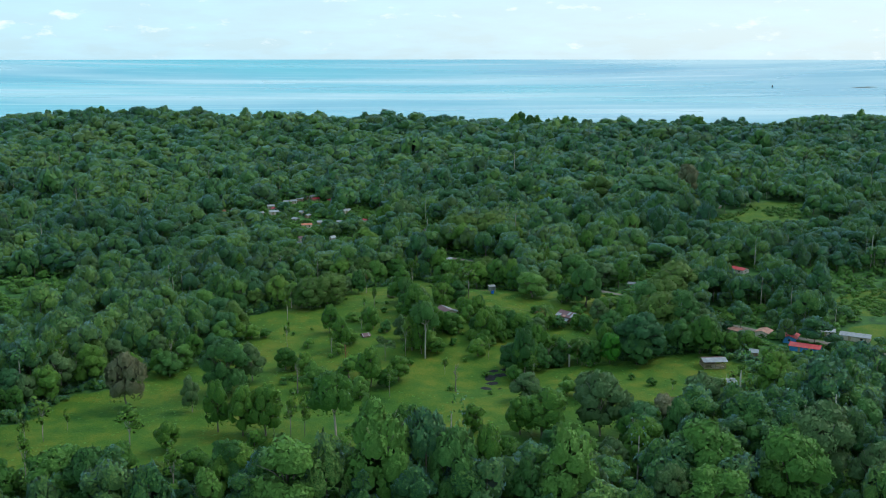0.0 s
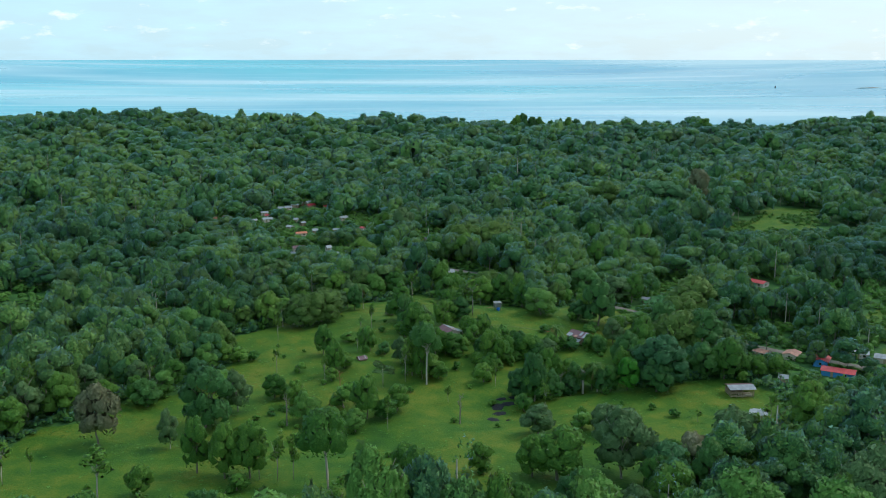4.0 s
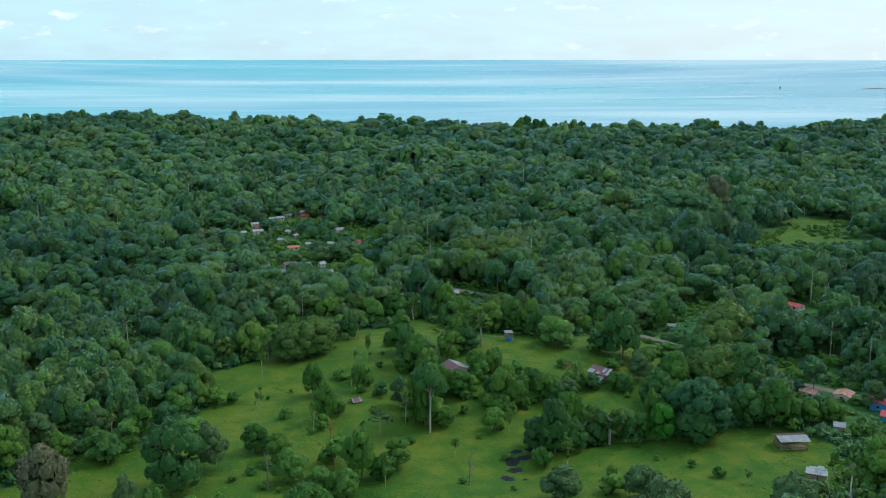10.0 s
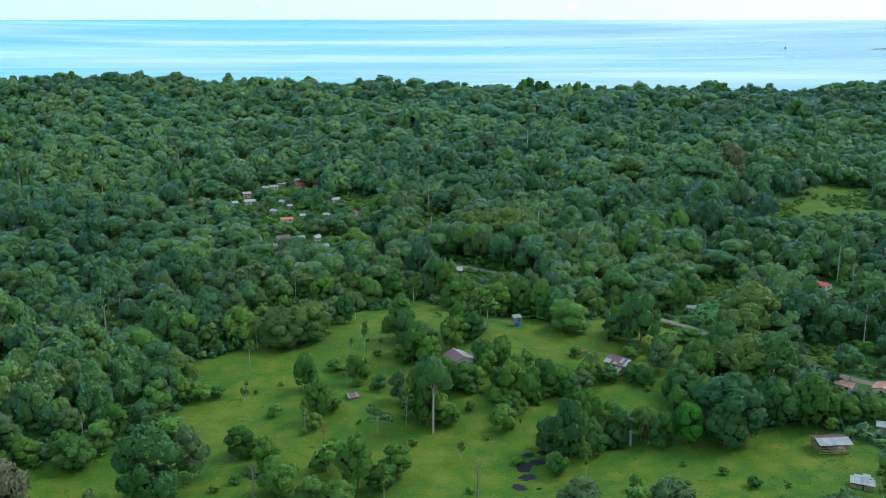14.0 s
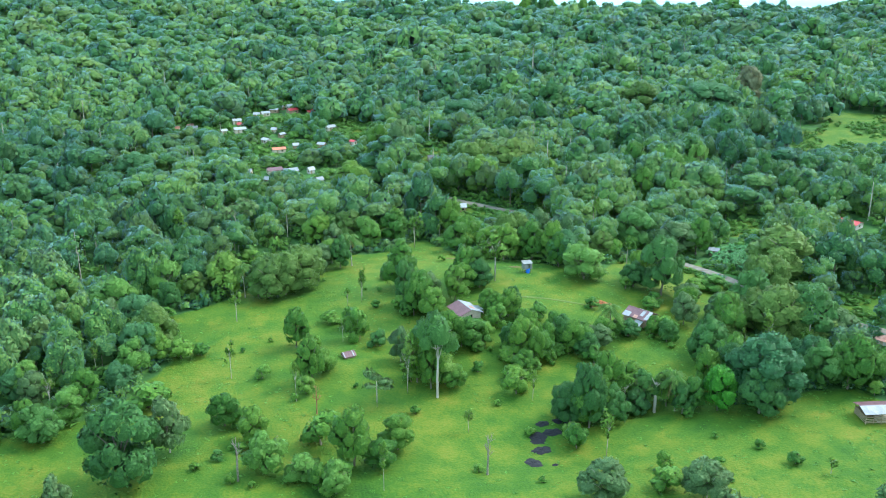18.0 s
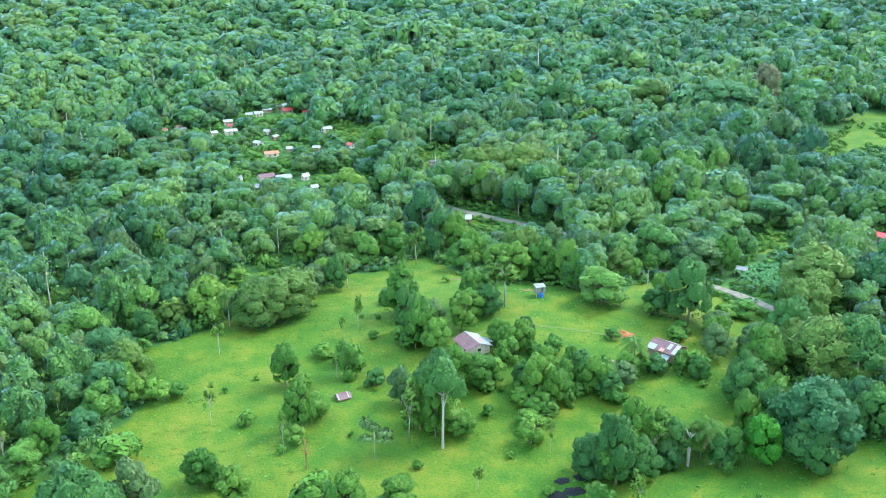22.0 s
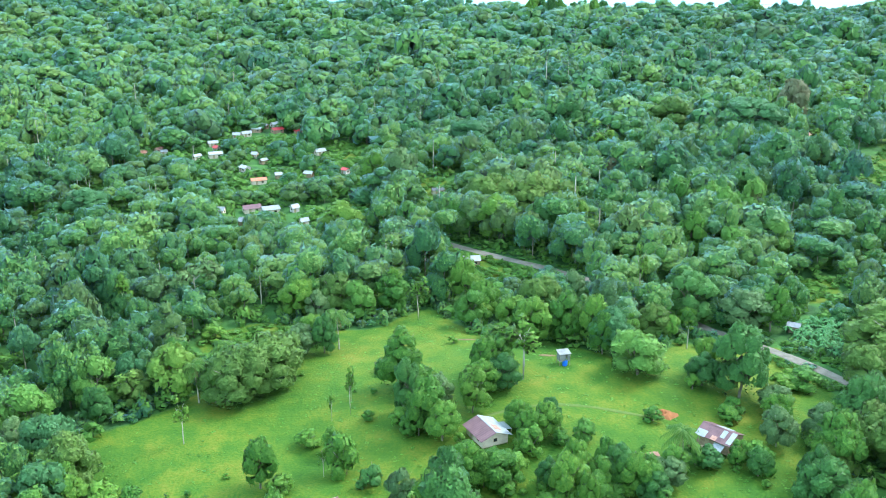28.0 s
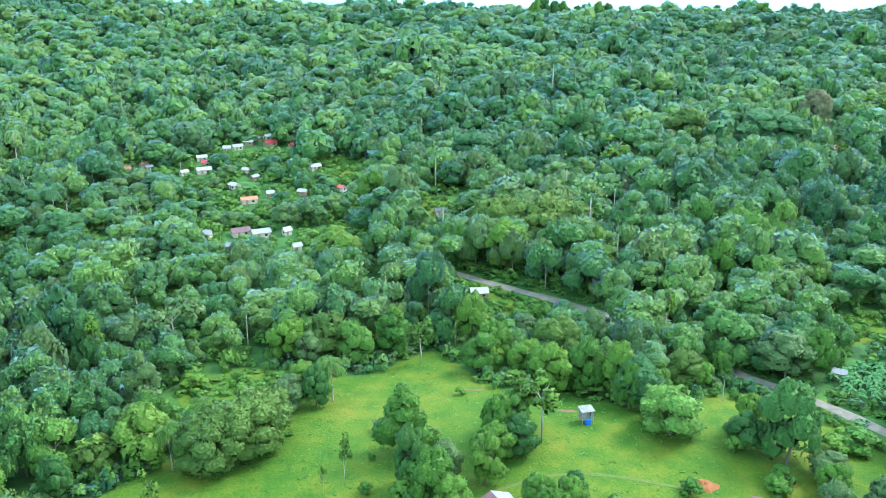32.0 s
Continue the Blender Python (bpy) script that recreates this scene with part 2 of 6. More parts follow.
CLAY = plain_material("orange_clay", (0.20, 0.07, 0.022), (0.32, 0.12, 0.04), 0.9, 0.8, bump=0.4)

# ---- plan ----
# terrain
HILLS = [  # centre x, y, width x, y, height
    (28, 470, 60, 34, 6.0), (-55, 455, 40, 45, 1.5), (35, 368, 34, 20, -4.2), (60, 400, 26, 14, -1.5),
    (110, 352, 45, 22, 1.0), (-60, 340, 60, 30, -2.0), (-40, 540, 60, 40, -2.0), (234, 800, 160, 120, 5.0),
    (-420, 1440, 230, 220, 22.0), (-50, 1440, 220, 160, 10.0), (700, 1430, 120, 200, 12.0), (-228, 905, 120, 100, 5.0), (-80, 800, 90, 90, 3.0),
    (21, 436, 26, 15, 3.6), (8, 394, 20, 13, -1.6), (125, 354, 40, 22, -2.0), (-18, 412, 17, 13, 1.8), (66, 480, 30, 16, 1.5)]


def H(x, y):
    """The ground's height, in metres."""
    x, y = np.asarray(x, float), np.asarray(y, float)
    z = 1.0 + 6.0 * np.clip((y - 850) / 500, 0, 1) + 0 * x
    for cx, cy, wx, wy, a in HILLS:
        z = z + a * np.exp(-((x - cx) / wx) ** 2 - ((y - cy) / wy) ** 2)
    z = z + 0.5 * np.sin(x / 23.0 + 1.3) * np.sin(y / 19.0) + 0.25 * np.sin(x / 9.1 + y / 13.3)
    brook = 385 + 2.5 * np.sin(x / 11.0)  # a narrow ditch below the terrace
    z = z - 1.9 * np.exp(-((y - brook) / 2.3) ** 2) * np.clip((x - 38) / 8, 0, 1) * np.clip((104 - x) / 10, 0, 1)
    shore = 1545 + 30 * np.sin(x / 170.0) + 14 * np.sin(x / 61.0 + 2)
    fall = np.clip((y - shore + 45) / 70, 0, 1)
    return z * (1 - fall) - 16 * fall


# end of terrain

PASTURE = [(-127, 274), (-144, 316), (-131, 325), (-127, 350), (-112, 355), (-103, 379), (-83, 381), (-71, 418), (-85, 445), (-61, 461), (-40, 521), (-9, 517), (7, 539), (24, 500), (45, 499), (61, 477), (78, 457), (87, 501), (114, 495), (101, 447), (93, 414), (89, 383), (123, 392), (141, 373), (127, 334), (104, 322), (76, 312), (70, 285), (50, 284), (7, 291), (-21, 279), (-52, 277), (-102, 274)]
FIELDS = [[(240, 698), (299, 804), (331, 786), (304, 721), (275, 690)],
    [(206, 428), (227, 434), (224, 410), (207, 397), (197, 409)],
    [(446, 1051), (489, 1077), (475, 1030), (436, 1012)],
    [(206, 467), (236, 493), (262, 504), (232, 444), (208, 446)],
    [(154, 466), (178, 460), (165, 440), (148, 446)],
    [(-67, 514), (-47, 529), (-38, 524), (-37, 490), (-49, 488), (-61, 495)],
    [(-38, 791), (-24, 784), (-25, 725), (-35, 737)],
    [(4, 705), (22, 715), (23, 678), (6, 669)],
    [(-40, 652), (-21, 680), (-12, 666), (-32, 642)],
    [(23, 597), (40, 587), (39, 558), (29, 565)],
    [(140, 554), (159, 559), (151, 536), (136, 532)],
    [(230, 721), (267, 742), (231, 668), (217, 678)],
    [(72, 479), (85, 508), (84, 475), (93, 462), (112, 484), (117, 468), (113, 450), (96, 442), (82, 416), (78, 434), (69, 460)]]
ROAD_LINE = [(-4, 620), (23, 598), (49, 576), (64, 561), (84, 535), (98, 510), (111, 494), (121, 478), (136, 452), (151, 436), (174, 412), (215, 375), (280, 330)]


def inside(px, py, poly):
    """Which points lie in the polygon."""
    hit = np.zeros(np.shape(px), bool)
    for (x0, y0), (x1, y1) in zip(poly, poly[1:] + poly[:1]):
        cross = ((y0 > py) != (y1 > py)) & (px < (x1 - x0) * (py - y0) / ((y1 - y0) or 1e-9) + x0)
        hit ^= cross
    return hit


def off_line(px, py, line):
    """The distance from a line of points."""
    best = np.full(np.shape(px), 1e9)
    for (x0, y0), (x1, y1) in zip(line, line[1:]):
        t = np.clip(((px - x0) * (x1 - x0) + (py - y0) * (y1 - y0)) / ((x1 - x0) ** 2 + (y1 - y0) ** 2), 0, 1)
        best = np.minimum(best, np.hypot(px - x0 - t * (x1 - x0), py - y0 - t * (y1 - y0)))
    return best


def is_open(px, py):
    hit = inside(px, py, PASTURE)
    for poly in FIELDS:
        hit |= inside(px, py, poly)
    return hit


# ---- ground and sea ----
def mesh_from(name, verts, faces_n, loops, mat, attrs=(), smooth=False):
    """A mesh from arrays: verts (n, 3), one face size, loop indices (m, size)."""
    me = bpy.data.meshes.new(name)
    me.vertices.add(len(verts))
    me.vertices.foreach_set("co", np.ascontiguousarray(verts, np.float32).ravel())
    me.loops.add(loops.size)
    me.loops.foreach_set("vertex_index", np.ascontiguousarray(loops, np.int32).ravel())
    me.polygons.add(len(loops))
    me.polygons.foreach_set("loop_start", np.arange(0, loops.size, faces_n, dtype=np.int32))
    for key, kind, data in attrs:
        at = me.attributes.new(key, kind, "POINT")
        at.data.foreach_set("vector" if kind == "FLOAT_VECTOR" else "value", np.ascontiguousarray(data, np.float32).ravel())
    if smooth:
        me.polygons.foreach_set("use_smooth", np.ones(len(loops), bool))
    me.materials.append(mat)
    me.update(calc_edges=True)
    return me


def grid_loops(nx, ny):
    i = np.arange(nx * ny).reshape(ny, nx)
    return np.stack([i[:-1, :-1], i[:-1, 1:], i[1:, 1:], i[1:, :-1]], -1).reshape(-1, 4)


gx = np.unique(np.r_[np.linspace(-2600, -900, 18), np.linspace(-900, -220, 40), np.linspace(-220, 270, 150), np.linspace(270, 900, 38), np.linspace(900, 2600, 18)])
gy = np.unique(np.r_[np.linspace(-1500, 200, 30), np.linspace(200, 640, 150), np.linspace(640, 1420, 80), np.linspace(1420, 1640, 40), np.linspace(1640, 1800, 4)])
GX, GY = np.meshgrid(gx, gy)
opened = is_open(GX, GY).astype(float)
for _ in range(2):  # soften the edge
    pad = np.pad(opened, 1, mode="edge")
    opened = (pad[1:-1, 1:-1] * 2 + pad[:-2, 1:-1] + pad[2:, 1:-1] + pad[1:-1, :-2] + pad[1:-1, 2:]) / 6
ground = tagged(new("ground", mesh_from("ground", np.stack([GX, GY, H(GX, GY)], -1).reshape(-1, 3), 4, grid_loops(len(gx), len(gy)), GROUND, [("open", "FLOAT", opened)], True)), "green hilly pasture and dark forest floor", "ground", kind="structure")

# the sea lies flat and lifts at its far rim to the true horizon
sr = np.r_[np.linspace(700, 3000, 40), np.linspace(3050, 4720, 60)]
sa = np.linspace(-1.15, 1.15, 120)
SR, SA = np.meshgrid(sr, sa)
lift = np.clip((SR - 2400) / 2320, 0, 1)
sz = -6 + 113 * lift ** 1.9
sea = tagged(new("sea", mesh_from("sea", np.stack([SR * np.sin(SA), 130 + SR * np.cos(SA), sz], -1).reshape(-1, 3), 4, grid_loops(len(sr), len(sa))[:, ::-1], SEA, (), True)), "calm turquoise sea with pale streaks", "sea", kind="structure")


# ---- helpers for things ----
def part(name, bm, mat, parent=None, label="", smooth=False):
    """Links a bmesh as one mesh object under a thing or a part."""
    me = bpy.data.meshes.new(name)
    bm.to_mesh(me)
    bm.free()
    me.materials.append(mat)
    if smooth:
        me.polygons.foreach_set("use_smooth", np.ones(len(me.polygons), bool))
    ob = new(name, me)
    ob.parent = parent
    return tagged(ob, label)


def tube(bm, pts, radii, sides=6):
    """A tapered tube along points."""
    rings = []
    for k, (p, r) in enumerate(zip(pts, radii)):
        d = (Vector(pts[min(k + 1, len(pts) - 1)]) - Vector(pts[max(k - 1, 0)])).normalized()
        q = d.to_track_quat("Z", "Y")
        rings.append([bm.verts.new(Vector(p) + q @ Vector((r * math.cos(6.2832 * s / sides), r * math.sin(6.2832 * s / sides), 0))) for s in range(sides)])
    for a, b in zip(rings, rings[1:]):
        for s in range(sides):
            bm.faces.new((a[s], a[(s + 1) % sides], b[(s + 1) % sides], b[s]))
    bm.faces.new(rings[-1])


GOLD = (1 + 5 ** 0.5) / 2
ICO_V = np.array([(-1, GOLD, 0), (1, GOLD, 0), (-1, -GOLD, 0), (1, -GOLD, 0), (0, -1, GOLD), (0, 1, GOLD), (0, -1, -GOLD), (0, 1, -GOLD), (GOLD, 0, -1), (GOLD, 0, 1), (-GOLD, 0, -1), (-GOLD, 0, 1)]) / math.hypot(1, GOLD)
ICO_F = np.array([f for f in combinations(range(12), 3) if all(np.linalg.norm(ICO_V[p] - ICO_V[q]) < 1.1 for p, q in ((f[0], f[1]), (f[1], f[2]), (f[0], f[2])))])


def ball_mesh(times):
    """Points and faces of a unit ball."""
    v, f = [tuple(p) for p in ICO_V], [tuple(q) for q in ICO_F]
    for _ in range(times):
        mids, g = {}, []
        for t in f:
            m = []
            for a, b in ((t[0], t[1]), (t[1], t[2]), (t[2], t[0])):
                key = (min(a, b), max(a, b))
                if key not in mids:
                    mids[key] = len(v)
                    p = (np.array(v[a]) + np.array(v[b])) / 2
                    v.append(tuple(p / np.linalg.norm(p)))
                m.append(mids[key])
            g += [(t[0], m[0], m[2]), (m[0], t[1], m[1]), (m[2], m[1], t[2]), (m[0], m[1], m[2])]
        f = g
    return np.array(v), np.array(f)


BALLS = [ball_mesh(0), ball_mesh(1), ball_mesh(2)]


def crown(rng, count, size, shape="dome", lobes=9, low=0.35, aspect=1.1, core=1, skirt=False):
    """Leaf clumps as small triangles on a lumpy crown of height 1 and width 1 above the ground: corners, tone of each
    clump (random, with top light and inner shade painted in) and outward direction of each corner. lobes: how many
    boughs; low: where the crown begins; aspect: its height by its width once it is stretched; core: how fine the boughs
    are."""
    if shape in ("dome", "ball", "cone"):
        # billowing boughs that close to a rounded crown
        n_b = max(3, lobes)
        turn = rng.uniform(0, 6.283)
        k = np.arange(n_b)
        a, u = turn + 2.39996 * k + rng.uniform(-0.35, 0.35, n_b), (k + 0.3) / n_b
        if shape == "cone":
            r, z = 0.27 * (1 - u) + 0.02, 0.10 + 0.80 * u
            br = (0.40 / math.sqrt(n_b) + 0.10) * (1.15 - 0.6 * u)
        else:
            r = (0.44 if shape == "dome" else 0.40) * np.sqrt(u)
            z = 0.62 * np.sqrt(np.maximum(0.0, 1 - (r / 0.47) ** 2)) + rng.uniform(-0.09, 0.09, n_b)
            if shape == "ball":
                z = np.where(k % 3 == 2, z * 0.45, z)
            br = (0.66 / math.sqrt(n_b) + 0.03) * rng.uniform(0.78, 1.25, n_b)
            if skirt and low < 0.16:  # a skirt of boughs that hang to the ground
                k = np.arange(n_b // 2 + 2)
                a, r = np.r_[a, turn + 6.2832 * k / len(k) + rng.uniform(-0.3, 0.3, len(k))], np.r_[r, rng.uniform(0.24, 0.36, len(k))]
                z, br = np.r_[z, rng.uniform(0.04, 0.22, len(k))], np.r_[br, rng.uniform(0.19, 0.26, len(k))]
                n_b = len(r)
        bc = np.stack([r * np.cos(a), r * np.sin(a), z + np.zeros(n_b)], 1)
        tall = 0.80
        v0, f0 = BALLS[core]
        lump = rng.normal(size=(n_b, 5, 3)) + (0, 0, 0.5)
        lump /= np.linalg.norm(lump, axis=2)[..., None]

        def reach(d, m):
            return 0.82 + 0.30 * np.exp(7 * ((d[:, None] * lump[m]).sum(2) - 1)).max(1)

        cv, cn, cf, fm, iv, inn, jf = [], [], [], [], [], [], []
        v1, f1 = BALLS[core - 1] if core else BALLS[0]
        for q in range(n_b):
            rr = br[q] * reach(v0, np.full(len(v0), q)) * rng.uniform(0.80, 1.14, len(v0))
            p = bc[q] + v0 * rr[:, None] * (1, 1, tall)
            c = p[f0].mean(1)
            gone = v0[f0].mean(1)[:, 2] < -0.12  # nothing is built inside the crown
            for o in range(n_b):
                if o != q:
                    gone |= (((c - bc[o]) / (br[o], br[o], br[o] * tall)) ** 2).sum(1) < 0.72
            cv.append(p)
            cn.append(v0 + 0.9 * (p - (0, 0, 0.25)) + (0, 0, 0.25) + rng.normal(size=v0.shape) * 0.22)
            cf.append(f0[~gone] + q * len(v0))
            fm.append(np.full((~gone).sum(), q))
            p = bc[q] + v1 * (br[q] * 0.86 * reach(v1, np.full(len(v1), q)))[:, None] * (1, 1, tall)
            c = p[f1].mean(1)
            gone = v1[f1].mean(1)[:, 2] < -0.5
            for o in range(n_b):
                if o != q:
                    gone |= (((c - bc[o]) / (br[o], br[o], br[o] * tall)) ** 2).sum(1) < 0.75
            iv.append(p)
            inn.append(v1 + 0.9 * (p - (0, 0, 0.25)) + (0, 0, 0.25))
            jf.append(f1[~gone] + q * len(v1))
        iv, inn, jf = np.concatenate(iv), np.concatenate(inn), np.concatenate(jf)
        cv, cn, cf, fm = np.concatenate(cv), np.concatenate(cn), np.concatenate(cf), np.concatenate(fm)
        w = br ** 2
        m = rng.choice(n_b, count * 3, p=w / w.sum())
        d = rng.normal(size=(count * 3, 3)) + (0, 0, 0.35)
        d /= np.linalg.norm(d, axis=1)[:, None]
        p = bc[m] + d * (br[m] * reach(d, m) * rng.uniform(0.90, 1.12, len(d)))[:, None] * (1, 1, tall)
        deep = np.zeros(len(p), bool)
        for q in range(n_b):
            deep |= (m != q) & ((((p - bc[q]) / (br[q], br[q], br[q] * tall)) ** 2).sum(1) < 0.80)
        keep = np.flatnonzero(~deep)[:count]
        p, d, m = p[keep], d[keep], m[keep]
        nrm = d + 0.7 * (p - (0, 0, 0.30))
        bough_tone = rng.uniform(-0.16, 0.16, n_b)
        tones = bough_tone[m]
        # random tones that rise with height, painting light onto the upper boughs
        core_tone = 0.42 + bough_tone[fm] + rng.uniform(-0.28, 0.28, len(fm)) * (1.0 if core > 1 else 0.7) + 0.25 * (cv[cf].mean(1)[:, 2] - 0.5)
    else:
        cs, rs = [], []
        for k in range(lobes):
            a, u = rng.uniform(0, 6.283), rng.uniform(0, 1)
            if shape == "flat":
                r, z, rad = 0.36 * math.sqrt(rng.uniform(0, 1)), 0.88 - 0.16 * u, rng.uniform(0.09, 0.16)
            elif shape == "tall":
                z = low + (0.95 - low) * rng.uniform(0.05, 1)
                r, rad = rng.uniform(0.08, 0.34) * (1.15 - 0.5 * (z - low) / (1 - low)), rng.uniform(0.11, 0.20)
            else:  # layer
                z = low + (0.9 - low) * (k // 4) / max(1, (lobes - 1) // 4)
                r, rad = rng.uniform(0.10, 0.34) * (1.1 - 0.6 * (z - low) / (1 - low)), rng.uniform(0.12, 0.18)
            cs.append((r * math.cos(a), r * math.sin(a), z))
            rs.append((rad, rad, rad * (0.75 if shape != "flat" else 0.35) * (1 - low) * 1.35))
        cs, rs = np.array(cs), np.array(rs)
        w = rs[:, 0] ** 2
        k = rng.choice(lobes, count, p=w / w.sum())
        nrm = rng.normal(size=(count, 3))
        nrm[:, 2] = nrm[:, 2] * 0.9 + 0.35
        nrm /= np.linalg.norm(nrm, axis=1)[:, None]
        p = cs[k] + nrm * rs[k] * rng.uniform(0.45, 1.12, (count, 1))
        cv, cn, cf, core_tone = np.zeros((0, 3)), np.zeros((0, 3)), np.zeros((0, 3), int), np.zeros(0)
        iv = cv
        tones = rng.uniform(-0.22, 0.22, lobes)[k]
    nrm /= np.linalg.norm(nrm, axis=1)[:, None] + 1e-9
    nn = nrm + rng.normal(size=nrm.shape) * 0.5
    nn /= np.linalg.norm(nn, axis=1)[:, None]
    t = np.cross(nn, rng.normal(size=nn.shape))
    t /= np.linalg.norm(t, axis=1)[:, None]
    s = np.cross(nn, t)
    sz = (size * rng.uniform(0.55, 1.4, len(p)))[:, None]
    mid, spread = (p.max(0) + p.min(0)) / 2, (p.max(0) - p.min(0))[:2].max()
    z_low, z_top = p[:, 2].min(), p[:, 2].max()
    for q in (p, cv, iv):
        q[:, :2] = (q[:, :2] - mid[:2]) / spread
        q[:, 2] = low + (np.maximum(q[:, 2], z_low) - z_low) * (1 - low) / (z_top - z_low)
    flat = np.array([1, 1, 1 / aspect])
    tri = np.stack([p + t * sz * flat, p + (s * 0.8 - t * 0.55) * sz * flat, p - (s * 0.8 + t * 0.55) * sz * flat], 1)
    out = nrm * 0.9 + nn * 0.5
    out[:, 2] += 0.40
    out /= np.linalg.norm(out, axis=1)[:, None]
    out = np.repeat(out, 3, axis=0)
    # the height term puts light from above into the clump colour
    tone_shade = np.clip(rng.uniform(0.25, 0.80, len(p)) + tones + 0.3 * (p[:, 2] - 0.65), 0, 1)
    if len(cv):
        ct = cv[cf]  # each face of a bough becomes a loose spray of leaves
        mid = ct.mean(1, keepdims=True)
        edge = np.linalg.norm(ct[:, 1] - ct[:, 0], axis=1)[:, None, None]
        ct = mid + (ct - mid) * rng.uniform(0.6, 1.05, (len(ct), 1, 1)) * (1.0 if core > 1 else 1.15) + rng.normal(size=ct.shape) * edge * (0.20 if core > 1 else 0.14)
        face = np.cross(ct[:, 1] - ct[:, 0], ct[:, 2] - ct[:, 0])
        face /= np.linalg.norm(face, axis=1)[:, None] + 1e-9
        soft = cn[cf].mean(1)
        soft /= np.linalg.norm(soft, axis=1)[:, None]
        face *= np.sign((face * soft).sum(1))[:, None]
        cn = soft + (0.3 if core > 1 else 0.15) * face + rng.normal(size=soft.shape) * (0.22 if core > 1 else 0.15)
        cn = np.repeat((cn / np.linalg.norm(cn, axis=1)[:, None])[:, None], 3, axis=1)
        tri = np.concatenate([tri, ct])
        tone_shade = np.concatenate([tone_shade, np.clip(core_tone, 0, 1)])
        out = np.concatenate([out, cn.reshape(-1, 3)])
        if core:  # inner foliage, so that the crown is no empty shell; darker tones paint its shade
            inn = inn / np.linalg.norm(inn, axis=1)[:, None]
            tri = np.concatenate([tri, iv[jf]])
            tone_shade = np.concatenate([tone_shade, rng.uniform(0.05, 0.40, len(jf)) + (0.0 if core > 1 else 0.12)])
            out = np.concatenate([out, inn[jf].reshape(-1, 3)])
    return tri, tone_shade, out


def crown_mesh(name, tri, tone_shade, mat, out=None):
    v = tri.reshape(-1, 3)
    if out is None:
        out = np.cross(tri[:, 1] - tri[:, 0], tri[:, 2] - tri[:, 0])
        out = np.repeat(out * np.where(out[:, 2:] < 0, -1, 1) / (np.linalg.norm(out, axis=1)[:, None] + 1e-9), 3, axis=0)
    at = np.stack([np.full(len(v), 0.5), np.repeat(tone_shade, 3), np.zeros(len(v))], 1)
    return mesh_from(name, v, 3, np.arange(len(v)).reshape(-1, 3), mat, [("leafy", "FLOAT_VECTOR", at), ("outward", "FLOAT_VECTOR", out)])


def broad_trunk(rng, h, w, low, girth, limbs=5, lean=0.02):
    bm = bmesh.new()
    lx, ly = rng.uniform(-lean, lean) * h, rng.uniform(-lean, lean) * h
    top = low + 0.45 * (1 - low)
    pts = [(0, 0, -0.6), (0.02 * w * rng.uniform(-1, 1), 0, h * low * 0.5), (lx * 0.6, ly * 0.6, h * low), (lx, ly, h * top)]
    tube(bm, pts, [girth * 1.35, girth, girth * 0.82, girth * 0.35], 8)
    for k in range(limbs):
        a, z0 = 6.283 * k / limbs + rng.uniform(-0.4, 0.4), h * rng.uniform(low * 0.85, top * 0.9)
        r, z1 = w * rng.uniform(0.22, 0.38), h * rng.uniform(0.62, 0.88)
        f = (z0 / h - low) / max(0.05, top - low)
        x0, y0 = lx * min(1, max(0, z0 / (h * top))), ly * min(1, max(0, z0 / (h * top)))
        tube(bm, [(x0, y0, z0), (x0 + r * 0.45 * math.cos(a), y0 + r * 0.45 * math.sin(a), z0 + (z1 - z0) * 0.6), (x0 + r * math.cos(a), y0 + r * math.sin(a), z1)], [girth * 0.42, girth * 0.26, girth * 0.08], 5)
    return bm


